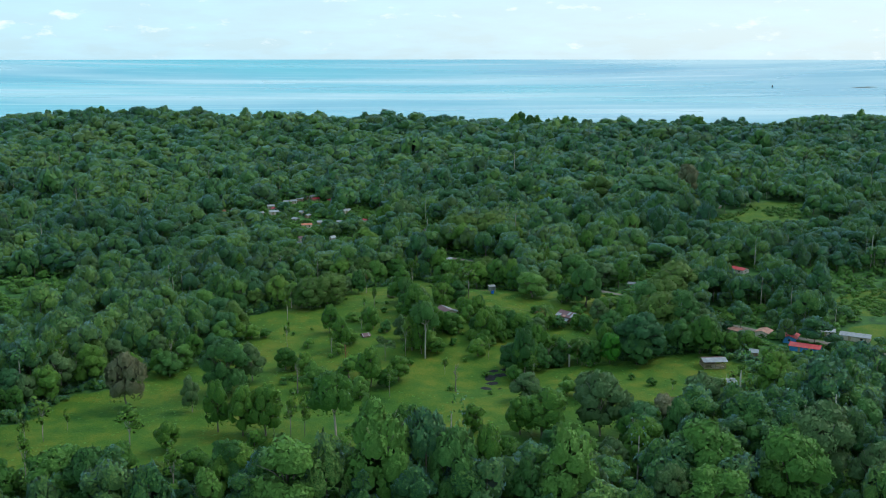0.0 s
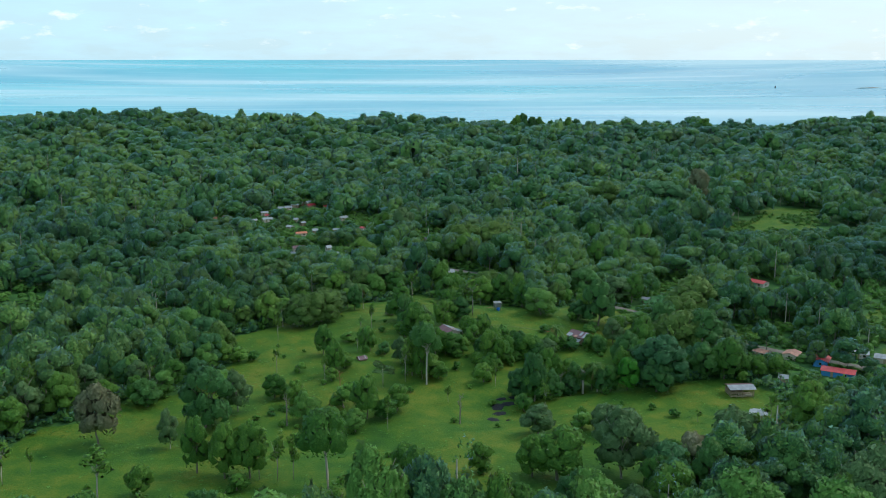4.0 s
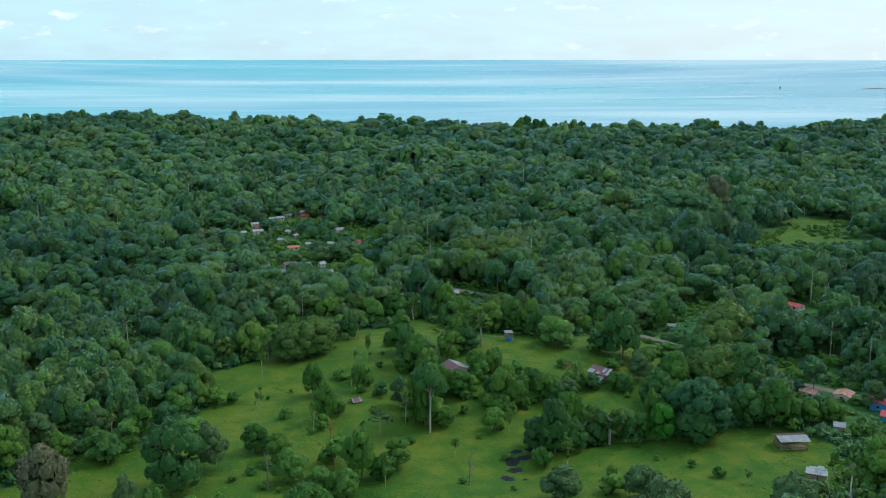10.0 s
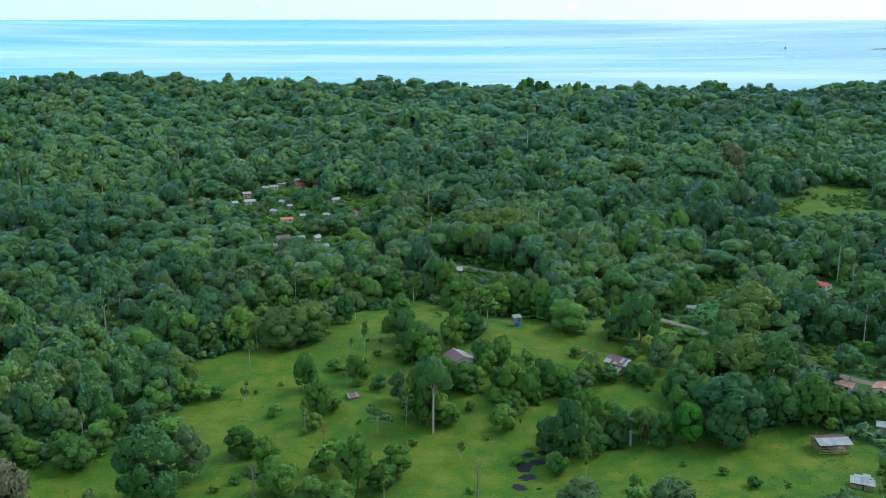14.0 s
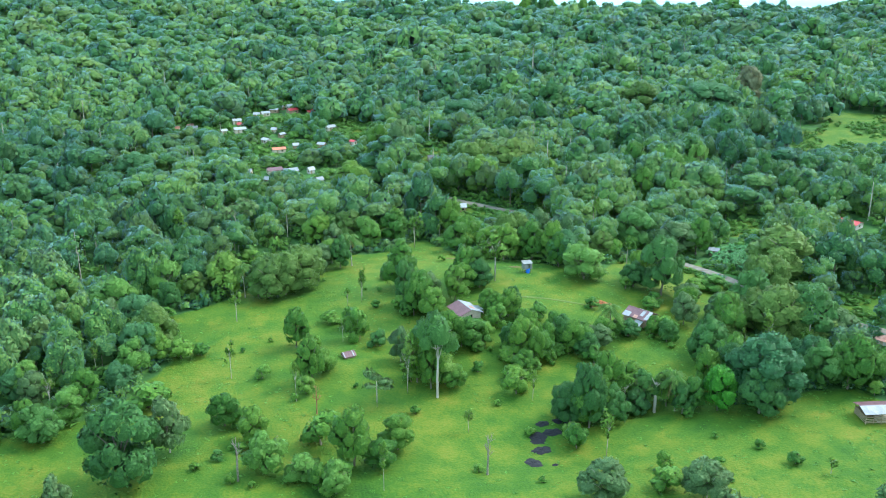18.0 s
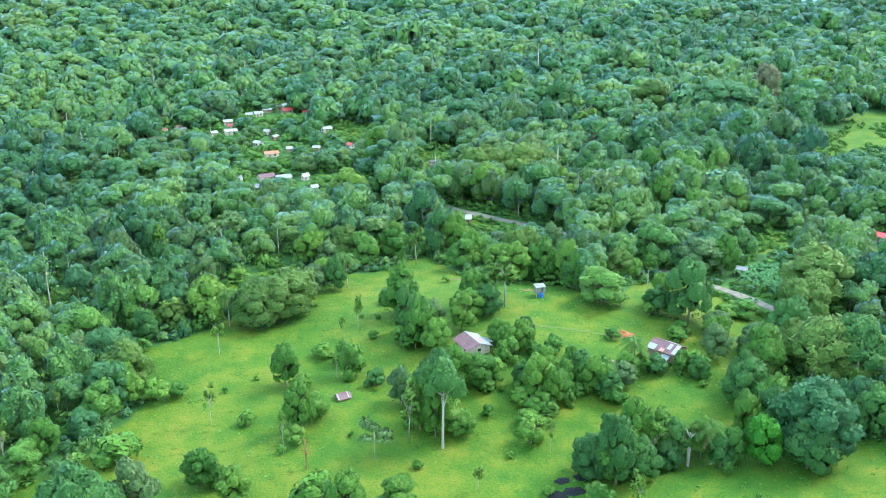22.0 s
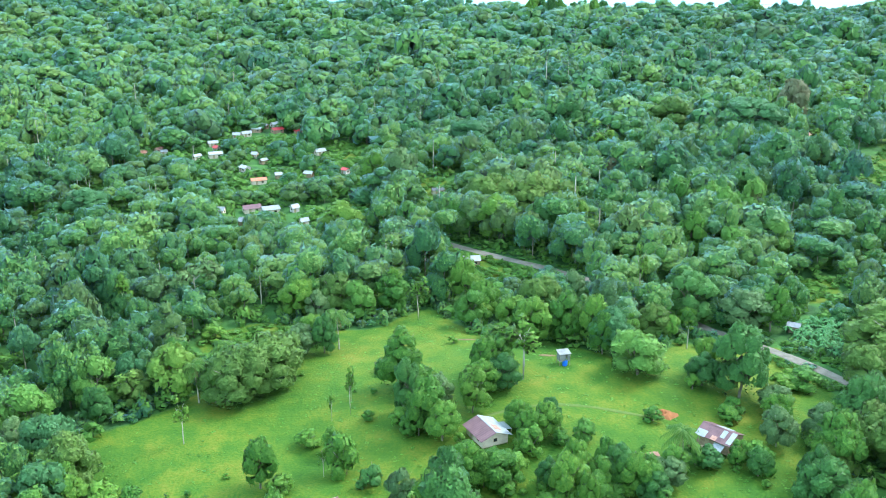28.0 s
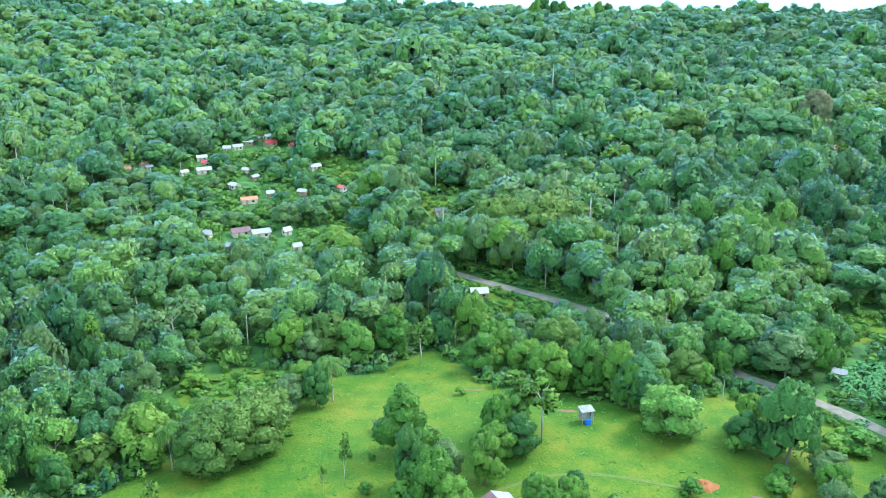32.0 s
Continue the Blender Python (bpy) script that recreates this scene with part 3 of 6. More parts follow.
TEMPLATES = {}
KINDS = {  # leaf, crown shape, where the crown begins, lobes, clumps, clump size, bark, girth, name, label
    "BR": ("green", "dome", 0.10, 10, 700, 0.024, BARK, 0.026, "broadleaf_tree", "broad green tree with a dense rounded crown"),
    "BD": ("dark", "dome", 0.03, 13, 700, 0.024, BARK, 0.026, "broadleaf_tree", "large dark green tree with a heavy crown"),
    "BG": ("grey", "dome", 0.14, 10, 700, 0.024, BARK_PALE, 0.020, "broadleaf_tree", "grey-green tree with an open leafy crown"),
    "BL": ("light", "ball", 0.03, 10, 700, 0.024, BARK, 0.024, "broadleaf_tree", "light green bushy tree with a full crown"),
    "BO": ("olive", "dome", 0.03, 12, 700, 0.024, BARK, 0.026, "broadleaf_tree", "olive green spreading tree with a dense crown"),
    "BY": ("yellow", "ball", 0.10, 8, 700, 0.024, BARK, 0.022, "broadleaf_tree", "yellow-green tree with a light crown"),
    "BB": ("bright", "dome", 0.10, 8, 700, 0.024, BARK, 0.022, "broadleaf_tree", "bright fresh green tree with a round crown"),
    "BU": ("blue", "dome", 0.12, 13, 700, 0.024, BARK, 0.026, "broadleaf_tree", "big blue-green tree with a broad domed crown"),
    "BP": ("brown", "dome", 0.12, 8, 700, 0.024, BARK, 0.024, "broadleaf_tree", "half-bare brownish tree with thin foliage"),
    "BK": ("pink", "dome", 0.20, 9, 700, 0.024, BARK, 0.024, "flowering_tree", "round tree covered with pale pink flowers"),
    "YE": ("gold", "dome", 0.20, 8, 700, 0.024, BARK, 0.022, "broadleaf_tree", "round tree with golden yellow foliage"),
    "BC": ("green", "cone", 0.03, 12, 700, 0.024, BARK, 0.024, "conical_tree", "green upright tree with a pointed crown"),
    "SL": ("yellow", "tall", 0.42, 8, 420, 0.075, BARK_PALE, 0.028, "slender_tree", "slender tree with a pale bare trunk and small crown"),
    "SP": ("yellow", "flat", 0.70, 5, 260, 0.12, BARK_PALE, 0.05, "slender_tree", "thin tree with a small yellow-green tuft on top"),
    "WT": ("dark", "dome", 0.45, 8, 700, 0.024, BARK_PALE, 0.026, "emergent_tree", "tall tree with a white bare trunk and dark crown"),
    "WS": ("olive", "flat", 0.55, 8, 500, 0.062, BARK_PALE, 0.070, "pollarded_tree", "thick white trunk with a sparse broken crown"),
    "WB": ("green", "dome", 0.38, 8, 700, 0.024, BARK_PALE, 0.026, "emergent_tree", "tall tree with pale forked trunk and flat crown"),
    "WM": ("grey", "dome", 0.42, 8, 700, 0.024, BARK_PALE, 0.030, "emergent_tree", "tall grey-green tree with a thick white trunk"),
    "UM": ("grey", "flat", 0.6, 12, 1100, 0.034, BARK_PALE, 0.016, "umbrella_tree", "thin umbrella-shaped tree with a flat grey-green crown"),
    "SH": ("green", "ball", 0.0, 8, 120, 0.05, BARK, 0.03, "shrub", "leafy green shrub in the pasture grass"),
    "SD": ("dark", "ball", 0.0, 8, 120, 0.05, BARK, 0.03, "shrub", "dense dark round shrub in the pasture"),
    "SO": ("brown", "ball", 0.0, 8, 120, 0.05, BARK, 0.03, "shrub", "brownish twiggy shrub beside a tree"),
}


ASPECT = {"SL": 3.2, "SP": 3.2, "WT": 2.0, "WS": 1.9, "WB": 1.7, "WM": 1.6, "BC": 1.7, "SH": 0.8, "SD": 0.9, "SO": 0.6}


def tree_template(kind, variant, small=False):
    """One tree of height 1 and width 1, kept under ground level's origin until it is copied."""
    key = (kind, variant, small)
    if key in TEMPLATES:
        return TEMPLATES[key]
    leaf, shape, low, lobes, clumps, size, bark, girth, name, label = KINDS[kind]
    rng = np.random.default_rng(sum(map(ord, kind)) * 7 + variant)
    tri, tone_shade, out = crown(rng, 160 if small else clumps, size * 1.8 if small else size, shape, lobes, low, ASPECT.get(kind, 1.1), 1 if small or name == "shrub" else 2, name != "shrub")
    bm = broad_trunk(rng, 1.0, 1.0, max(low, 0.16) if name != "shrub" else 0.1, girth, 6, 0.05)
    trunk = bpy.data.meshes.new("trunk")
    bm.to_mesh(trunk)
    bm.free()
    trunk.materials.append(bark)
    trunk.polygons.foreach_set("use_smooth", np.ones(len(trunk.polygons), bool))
    TEMPLATES[key] = (name, label, trunk, crown_mesh("crown", tri, tone_shade, LEAF[leaf], out))
    return TEMPLATES[key]


def plant(kind, x, y, h, w, rng, group="trees in the pasture"):
    """A tree of height h and crown width w, standing on the ground."""
    name, label, trunk, leaves = tree_template(kind, int(rng.integers(0, 4)), h < 6.5 and kind[0] == "B")
    root = tagged(new(name), label, "shrub" if name == "shrub" else "tree", group)
    w *= 0.90 if kind in ("BR", "BD", "BG") and y > 330 else 1.0
    root.matrix_world = pose(x, y, float(H(x, y)), 0, 0, rng.uniform(0, 360)) @ Matrix.Diagonal((w, w, h, 1))
    for key, me in (("trunk", trunk), ("crown", leaves)):
        ob = new(key, me)
        ob.parent = root
    return root


rng = np.random.default_rng(11)
for x, y, h, w in [(-55.9, 441.8, 13.4, 4.4), (-15.6, 459.6, 10.2, 1.9), (-20.2, 450.6, 7.8, 1.9), (-20.6, 426.8, 8.1, 2.8), (-31.4, 389.2, 12.5, 2.8), (-51.8, 404.4, 12.5, 3.3), (-0.5, 395.3, 17.1, 5.7), (-6.5, 345.7, 13.5, 3.3), (30.9, 466.4, 18.9, 9.8), (59.3, 385.1, 12.1, 6.6), (98.5, 376.0, 4.4, 3.2), (49.7, 361.3, 13.7, 3.8), (34.5, 389.5, 10.9, 3.1), (15.4, 375.0, 7.7, 3.0), (101.1, 346.7, 4.7, 2.9), (-123.7, 299.4, 11.8, 4.1), (-119.9, 304.8, 15.9, 7.4), (-115.4, 314.7, 8.4, 2.5), (-88.4, 292.8, 17.0, 8.9), (-44.5, 305.9, 16.8, 5.8)]:
    plant("SL", x, y, h, w, rng)
for x, y, h, w in [(-38.6, 303.6, 16.3, 5.8), (-34.1, 305.0, 14.8, 5.0), (-67.1, 260.8, 17.1, 6.9), (127.1, 347.6, 11.2, 4.6), (-64.2, 273.0, 10.7, 4.7), (-90.8, 520.3, 20.4, 7.0), (-74.8, 463.0, 11.2, 8.1), (272.2, 808.8, 27.0, 15.3), (280.1, 810.9, 28.7, 15.4), (268.4, 811.7, 24.8, 13.9), (226.0, 740.8, 15.4, 11.4), (208.9, 740.6, 15.3, 12.6), (174.6, 644.0, 17.6, 10.8), (103.9, 725.2, 25.7, 15.5), (3.3, 524.3, 15.5, 7.1), (-4.3, 534.4, 15.9, 7.4), (78.3, 530.8, 24.3, 5.0), (72.3, 539.1, 15.6, 8.8), (-15.6, 453.4, 14.0, 2.9), (27.2, 472.5, 15.3, 6.0)]:
    plant("SL", x, y, h, w, rng)
for x, y, h, w in [(-47.9, 462.2, 14.8, 16.6), (-39.3, 470.9, 16.0, 18.9), (140.2, 480.5, 20.3, 28.6), (127.4, 462.8, 16.4, 16.7), (101.0, 424.2, 11.9, 10.3), (117.3, 423.1, 19.1, 19.4), (126.6, 421.6, 10.7, 17.3), (-42.9, 465.2, 15.7, 14.9), (-35.2, 478.1, 13.5, 12.2), (37.1, 635.4, 20.8, 21.3), (55.0, 630.7, 22.5, 25.7), (68.2, 638.0, 18.1, 19.8), (163.7, 805.0, 21.3, 30.5), (43.5, 521.5, 15.4, 14.0)]:
    plant("BO", x, y, h, w, rng)
for x, y, h, w in [(-33.1, 494.5, 10.4, 11.0), (-60.6, 364.6, 16.3, 12.5), (90.4, 436.6, 12.0, 11.3), (58.6, 421.0, 7.8, 10.5), (56.3, 393.1, 11.2, 11.3), (136.5, 424.8, 10.2, 13.4), (43.9, 337.5, 10.8, 14.5), (67.1, 334.8, 10.5, 13.4), (-2.4, 412.1, 11.7, 8.3), (7.1, 452.6, 10.6, 9.4), (103.3, 439.2, 9.9, 12.6), (-77.4, 333.0, 13.8, 8.5), (64.4, 302.2, 23.1, 17.9), (72.4, 245.3, 15.0, 10.0), (120.9, 264.4, 24.9, 20.7), (131.8, 250.7, 17.4, 13.7), (92.0, 715.1, 8.5, 23.0), (41.0, 702.4, 14.3, 16.7), (108.2, 510.1, 13.9, 19.5), (56.4, 529.4, 14.8, 12.6)]:
    plant("BG", x, y, h, w, rng)
for x, y, h, w in [(-32.5, 488.6, 10.5, 10.0), (95.5, 453.7, 7.2, 11.6)]:
    plant("BG", x, y, h, w, rng)
for x, y, h, w in [(-1.9, 465.1, 18.4, 15.0)]:
    plant("BC", x, y, h, w, rng)
for x, y, h, w in [(4.1, 444.7, 14.6, 13.2), (-34.8, 422.6, 13.8, 10.4), (-28.0, 399.3, 14.6, 9.3), (-14.0, 356.8, 15.9, 11.1), (-49.2, 377.9, 9.7, 10.7), (-40.7, 369.6, 10.2, 9.1), (-22.0, 346.8, 7.7, 6.7), (24.5, 472.0, 10.5, 11.9), (32.6, 436.8, 10.0, 8.3), (27.9, 434.8, 9.0, 7.2), (18.4, 420.5, 9.6, 12.3), (12.1, 420.3, 12.3, 11.3), (7.5, 436.8, 10.5, 10.7), (34.1, 411.8, 14.8, 10.1), (38.7, 412.0, 10.3, 10.1), (47.2, 419.9, 8.7, 8.7), (52.9, 418.4, 9.6, 9.7), (48.4, 380.3, 13.6, 15.4), (77.8, 381.8, 10.3, 8.2), (98.6, 425.9, 11.3, 11.0)]:
    plant("BR", x, y, h, w, rng)
for x, y, h, w in [(124.7, 390.3, 17.0, 15.8), (2.3, 401.2, 19.1, 9.7), (6.2, 398.2, 15.6, 8.8), (16.3, 420.1, 9.6, 7.7), (21.6, 422.7, 8.0, 6.9), (1.8, 440.5, 13.5, 9.1), (19.1, 458.7, 10.5, 9.2), (26.0, 441.0, 7.8, 8.4), (37.8, 421.0, 12.4, 8.6), (33.8, 416.2, 8.8, 7.8), (41.8, 418.5, 9.6, 8.6), (50.4, 418.5, 11.1, 10.4), (60.9, 423.1, 8.6, 7.9), (45.4, 425.6, 8.8, 7.0), (78.0, 428.2, 6.8, 6.5), (82.1, 449.1, 4.0, 6.5), (54.5, 387.8, 17.2, 11.1), (64.0, 393.8, 9.8, 10.7), (71.8, 387.5, 11.3, 9.0), (85.1, 393.4, 13.7, 9.3)]:
    plant("BR", x, y, h, w, rng)
for x, y, h, w in [(93.8, 446.3, 9.5, 9.3), (-18.4, 436.4, 7.3, 7.2), (-15.2, 427.6, 7.2, 4.9), (-51.9, 463.4, 10.2, 9.0), (-99.6, 373.8, 10.8, 8.9), (-47.5, 307.5, 18.2, 12.2), (-55.1, 307.8, 18.2, 11.0), (-64.3, 311.7, 19.0, 10.0), (44.7, 300.5, 17.1, 18.2), (37.6, 303.3, 13.9, 11.6), (3.4, 290.9, 15.3, 11.1), (-0.2, 306.7, 11.0, 8.9), (-77.2, 294.5, 10.5, 8.7), (22.5, 254.4, 23.4, 10.0), (72.5, 289.6, 13.4, 11.4), (-66.7, 253.7, 7.6, 10.2), (-76.1, 259.6, 9.4, 8.7), (38.4, 605.6, 19.7, 21.5), (21.6, 611.2, 15.9, 15.2), (116.3, 619.2, 23.0, 15.3)]:
    plant("BR", x, y, h, w, rng)
for x, y, h, w in [(111.5, 582.8, 19.1, 13.1), (83.3, 470.7, 11.5, 9.3), (55.4, 493.5, 17.3, 12.8), (48.1, 497.3, 16.4, 12.9), (37.2, 496.9, 14.7, 12.8), (56.2, 484.0, 13.6, 9.4), (32.4, 513.3, 11.5, 11.9), (25.1, 522.8, 13.6, 12.2), (20.2, 465.8, 13.5, 9.7), (-29.3, 505.2, 10.3, 10.6), (-84.1, 417.5, 10.4, 11.2), (-75.7, 416.6, 8.6, 9.7)]:
    plant("BR", x, y, h, w, rng)
for x, y, h, w in [(-6.3, 476.4, 3.8, 7.6)]:
    plant("SO", x, y, h, w, rng)
for x, y, h, w in [(-25.3, 440.3, 4.5, 6.6), (-16.3, 427.7, 11.2, 8.4), (-42.6, 403.5, 4.2, 4.9), (-22.9, 366.8, 9.4, 11.0), (108.8, 470.4, 4.7, 8.3), (80.6, 428.5, 7.0, 6.6), (83.4, 424.6, 7.0, 5.4), (82.6, 447.4, 3.0, 5.0), (43.0, 367.2, 7.5, 6.5), (61.5, 351.0, 4.8, 3.7), (88.5, 360.0, 2.6, 3.0), (94.4, 351.8, 3.3, 4.4), (30.3, 393.5, 7.8, 7.9), (20.3, 406.0, 3.6, 3.9), (28.4, 430.8, 7.6, 7.1), (23.8, 424.2, 5.6, 6.1), (56.1, 412.2, 5.8, 6.8), (29.9, 411.5, 5.5, 7.4), (31.7, 402.1, 4.8, 8.2), (67.7, 428.8, 5.7, 7.2)]:
    plant("SH", x, y, h, w, rng)
for x, y, h, w in [(61.9, 446.7, 3.8, 5.7), (-52.9, 356.8, 2.1, 3.1), (-43.2, 350.5, 2.7, 2.5), (59.5, 341.3, 5.8, 8.1), (-7.6, 295.9, 5.8, 7.5), (-50.0, 298.9, 5.5, 6.9), (-71.7, 388.1, 7.3, 12.1), (-36.3, 337.0, 3.3, 6.3), (80.3, 501.1, 8.9, 6.9), (-61.2, 512.6, 4.9, 8.4), (103.8, 466.4, 4.6, 7.6), (-69.1, 417.9, 6.8, 8.3), (-63.2, 419.3, 4.3, 5.5), (76.9, 463.3, 5.0, 4.8), (109.2, 466.8, 5.9, 10.2), (85.1, 452.4, 4.1, 5.7)]:
    plant("SH", x, y, h, w, rng)
for x, y, h, w in [(-8.9, 422.1, 6.3, 7.2), (-47.9, 360.8, 2.8, 3.2)]:
    plant("SD", x, y, h, w, rng)
for x, y, h, w in [(7.9, 393.2, 25.3, 12.6)]:
    plant("WT", x, y, h, w, rng)
for x, y, h, w in [(-9.0, 385.9, 10.0, 10.1), (-69.2, 527.6, 21.9, 16.2)]:
    plant("UM", x, y, h, w, rng)
for x, y, h, w in [(-3.2, 364.2, 10.2, 10.9), (15.9, 450.2, 12.9, 9.3), (37.9, 408.8, 12.9, 6.0), (41.9, 370.3, 6.0, 5.4), (22.3, 307.4, 10.1, 8.6), (100.7, 246.7, 12.9, 11.4), (60.2, 258.5, 11.7, 6.9), (68.9, 601.1, 18.2, 15.1), (-14.6, 677.7, 22.1, 15.2), (-25.9, 610.6, 16.9, 18.2), (20.1, 538.6, 17.4, 12.8)]:
    plant("BY", x, y, h, w, rng)
for x, y, h, w in [(-69.3, 351.5, 21.6, 20.2), (88.6, 459.5, 21.7, 18.3), (80.2, 465.5, 9.8, 12.0), (126.2, 423.7, 19.7, 24.5), (113.2, 439.8, 18.3, 17.4), (91.8, 392.7, 13.9, 12.0), (90.7, 409.2, 15.2, 14.3), (117.2, 392.2, 14.8, 14.1), (7.5, 412.6, 17.1, 11.7), (-0.1, 450.6, 16.8, 10.5), (25.1, 462.2, 10.8, 11.6), (34.2, 439.9, 9.7, 7.6), (30.8, 419.2, 8.7, 7.2), (47.4, 421.5, 10.6, 8.7), (54.6, 415.5, 8.6, 8.9), (69.8, 427.1, 6.1, 8.3), (81.5, 424.2, 7.9, 7.2), (43.5, 380.1, 11.9, 11.7), (48.0, 376.8, 19.0, 12.8), (58.6, 394.0, 10.7, 10.7)]:
    plant("BD", x, y, h, w, rng)
for x, y, h, w in [(65.2, 387.3, 11.3, 8.9), (74.5, 380.9, 9.4, 7.9), (63.0, 384.2, 8.4, 8.9), (54.4, 378.7, 11.6, 10.2), (91.1, 417.2, 12.8, 8.9), (94.6, 377.8, 14.9, 14.7), (106.4, 388.4, 10.4, 9.4), (-94.1, 370.9, 10.7, 13.4), (-87.1, 254.0, 19.1, 14.9), (2.5, 293.4, 15.4, 9.7), (12.3, 250.3, 24.2, 14.7), (71.7, 258.0, 13.9, 9.7), (141.9, 282.9, 18.7, 17.1), (87.4, 290.6, 17.2, 11.5), (110.1, 286.7, 15.2, 15.5), (32.7, 248.9, 15.1, 9.8), (56.5, 603.8, 19.6, 19.8), (103.5, 809.0, 20.4, 24.0), (92.6, 520.7, 16.6, 19.8)]:
    plant("BD", x, y, h, w, rng)
for x, y, h, w in [(-25.4, 496.0, 13.3, 9.3)]:
    plant("BD", x, y, h, w, rng)
for x, y, h, w in [(-35.3, 354.8, 11.3, 11.5), (-26.4, 352.3, 6.8, 9.6), (-17.8, 345.5, 8.6, 8.0), (63.1, 470.0, 12.9, 18.0), (42.2, 436.5, 5.8, 5.8), (-92.0, 381.5, 9.3, 12.2), (-32.9, 247.4, 23.8, 22.8), (-7.9, 250.4, 33.2, 21.3), (-54.6, 244.1, 17.1, 10.8), (44.6, 248.9, 25.0, 18.5), (85.5, 254.4, 24.4, 21.5), (81.7, 236.3, 18.1, 19.6), (105.7, 246.5, 25.3, 21.5), (-99.4, 253.5, 7.8, 10.5), (130.1, 600.5, 23.8, 13.5), (147.2, 616.8, 22.9, 14.7), (127.6, 612.3, 22.7, 14.3), (142.2, 581.9, 16.9, 15.7), (124.0, 571.6, 16.5, 12.9), (62.2, 700.5, 10.2, 11.3)]:
    plant("BL", x, y, h, w, rng)
for x, y, h, w in [(9.0, 622.9, 8.7, 9.4), (20.2, 514.9, 12.8, 10.9), (8.3, 544.7, 10.1, 6.5)]:
    plant("BL", x, y, h, w, rng)
for x, y, h, w in [(84.0, 492.9, 9.3, 3.0)]:
    plant("SP", x, y, h, w, rng)
for x, y, h, w in [(67.9, 385.1, 12.8, 6.4)]:
    plant("WS", x, y, h, w, rng)
for x, y, h, w in [(84.0, 380.7, 13.5, 9.9), (100.8, 313.6, 11.3, 9.5)]:
    plant("BB", x, y, h, w, rng)
for x, y, h, w in [(98.3, 382.4, 19.9, 20.8), (203.5, 778.1, 23.5, 40.5), (37.7, 765.5, 18.4, 28.0), (84.2, 812.5, 13.3, 20.7), (-139.1, 642.9, 14.2, 20.3)]:
    plant("BU", x, y, h, w, rng)
for x, y, h, w in [(-101.3, 335.6, 22.2, 14.8), (85.1, 301.5, 14.8, 11.8), (103.6, 690.3, 13.5, 13.4), (240.7, 810.5, 28.7, 21.5)]:
    plant("BP", x, y, h, w, rng)
for x, y, h, w in [(-23.2, 296.5, 25.9, 15.5), (182.9, 734.4, 16.9, 15.9)]:
    plant("WB", x, y, h, w, rng)
for x, y, h, w in [(153.4, 318.6, 16.6, 15.8)]:
    plant("BK", x, y, h, w, rng)
for x, y, h, w in [(74.0, 268.1, 11.1, 10.0)]:
    plant("YE", x, y, h, w, rng)
for x, y, h, w in [(-1.3, 667.1, 26.4, 16.3)]:
    plant("WM", x, y, h, w, rng)
PALMS = [(-56.5, 463.6, 12.6, 6.3), (-49.9, 474.3, 13.8, 6.5), (-21.2, 499.2, 13.6, 6.4), (64.3, 427.9, 10.8, 7.9), (73.1, 383.4, 12.0, 7.0)]
BARE = [(-25.2, 382.0, 8.2, 3.3), (-41.6, 351.4, 11.9, 2.5), (18.6, 353.3, 11.0, 3.6)]
THICKET = [(4.1, 444.7, 14.6), (-34.8, 422.6, 13.8), (-28.0, 399.3, 14.6), (-14.0, 356.8, 15.9), (-49.2, 377.9, 9.7), (-40.7, 369.6, 10.2), (-22.0, 346.8, 7.7), (24.5, 472.0, 10.5), (32.6, 436.8, 10.0), (27.9, 434.8, 9.0), (18.4, 420.5, 9.6), (12.1, 420.3, 12.3), (7.5, 436.8, 10.5), (34.1, 411.8, 14.8), (38.7, 412.0, 10.3), (47.2, 419.9, 8.7), (52.9, 418.4, 9.6), (48.4, 380.3, 13.6), (77.8, 381.8, 10.3), (98.6, 425.9, 11.3), (124.7, 390.3, 17.0), (2.3, 401.2, 19.1), (6.2, 398.2, 15.6), (16.3, 420.1, 9.6), (21.6, 422.7, 8.0), (1.8, 440.5, 13.5), (19.1, 458.7, 10.5), (26.0, 441.0, 7.8), (37.8, 421.0, 12.4), (33.8, 416.2, 8.8), (41.8, 418.5, 9.6), (50.4, 418.5, 11.1), (60.9, 423.1, 8.6)]
for x, y, h in THICKET:  # young growth at the feet of the larger trees
    for _ in range(2):
        a, s = rng.uniform(0, 6.283), h * rng.uniform(0.25, 0.5)
        plant(("SH", "BR", "BY", "SH", "BL")[int(rng.integers(5))], x + 0.42 * h * math.cos(a), y + 0.42 * h * math.sin(a), s, s * rng.uniform(0.9, 1.3), rng, "young growth in the pasture")


# ---- forest ----
def far_templates(count, size, shapes, lows, aspect=1.0, lobes=9, core=1):
    out = []
    for k in range(10):
        r = np.random.default_rng(100 + k + count)
        out.append(crown(r, count, size, shapes[k % len(shapes)], lobes, lows[k % len(lows)], aspect, core))
    return out


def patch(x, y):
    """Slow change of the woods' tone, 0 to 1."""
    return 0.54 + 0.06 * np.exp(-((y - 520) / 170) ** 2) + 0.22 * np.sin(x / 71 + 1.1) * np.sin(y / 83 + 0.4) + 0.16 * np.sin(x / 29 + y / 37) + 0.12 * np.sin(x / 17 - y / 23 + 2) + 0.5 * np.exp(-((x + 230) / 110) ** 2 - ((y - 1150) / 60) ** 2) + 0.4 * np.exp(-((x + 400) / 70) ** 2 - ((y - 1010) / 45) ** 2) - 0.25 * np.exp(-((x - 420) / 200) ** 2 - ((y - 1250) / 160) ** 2)


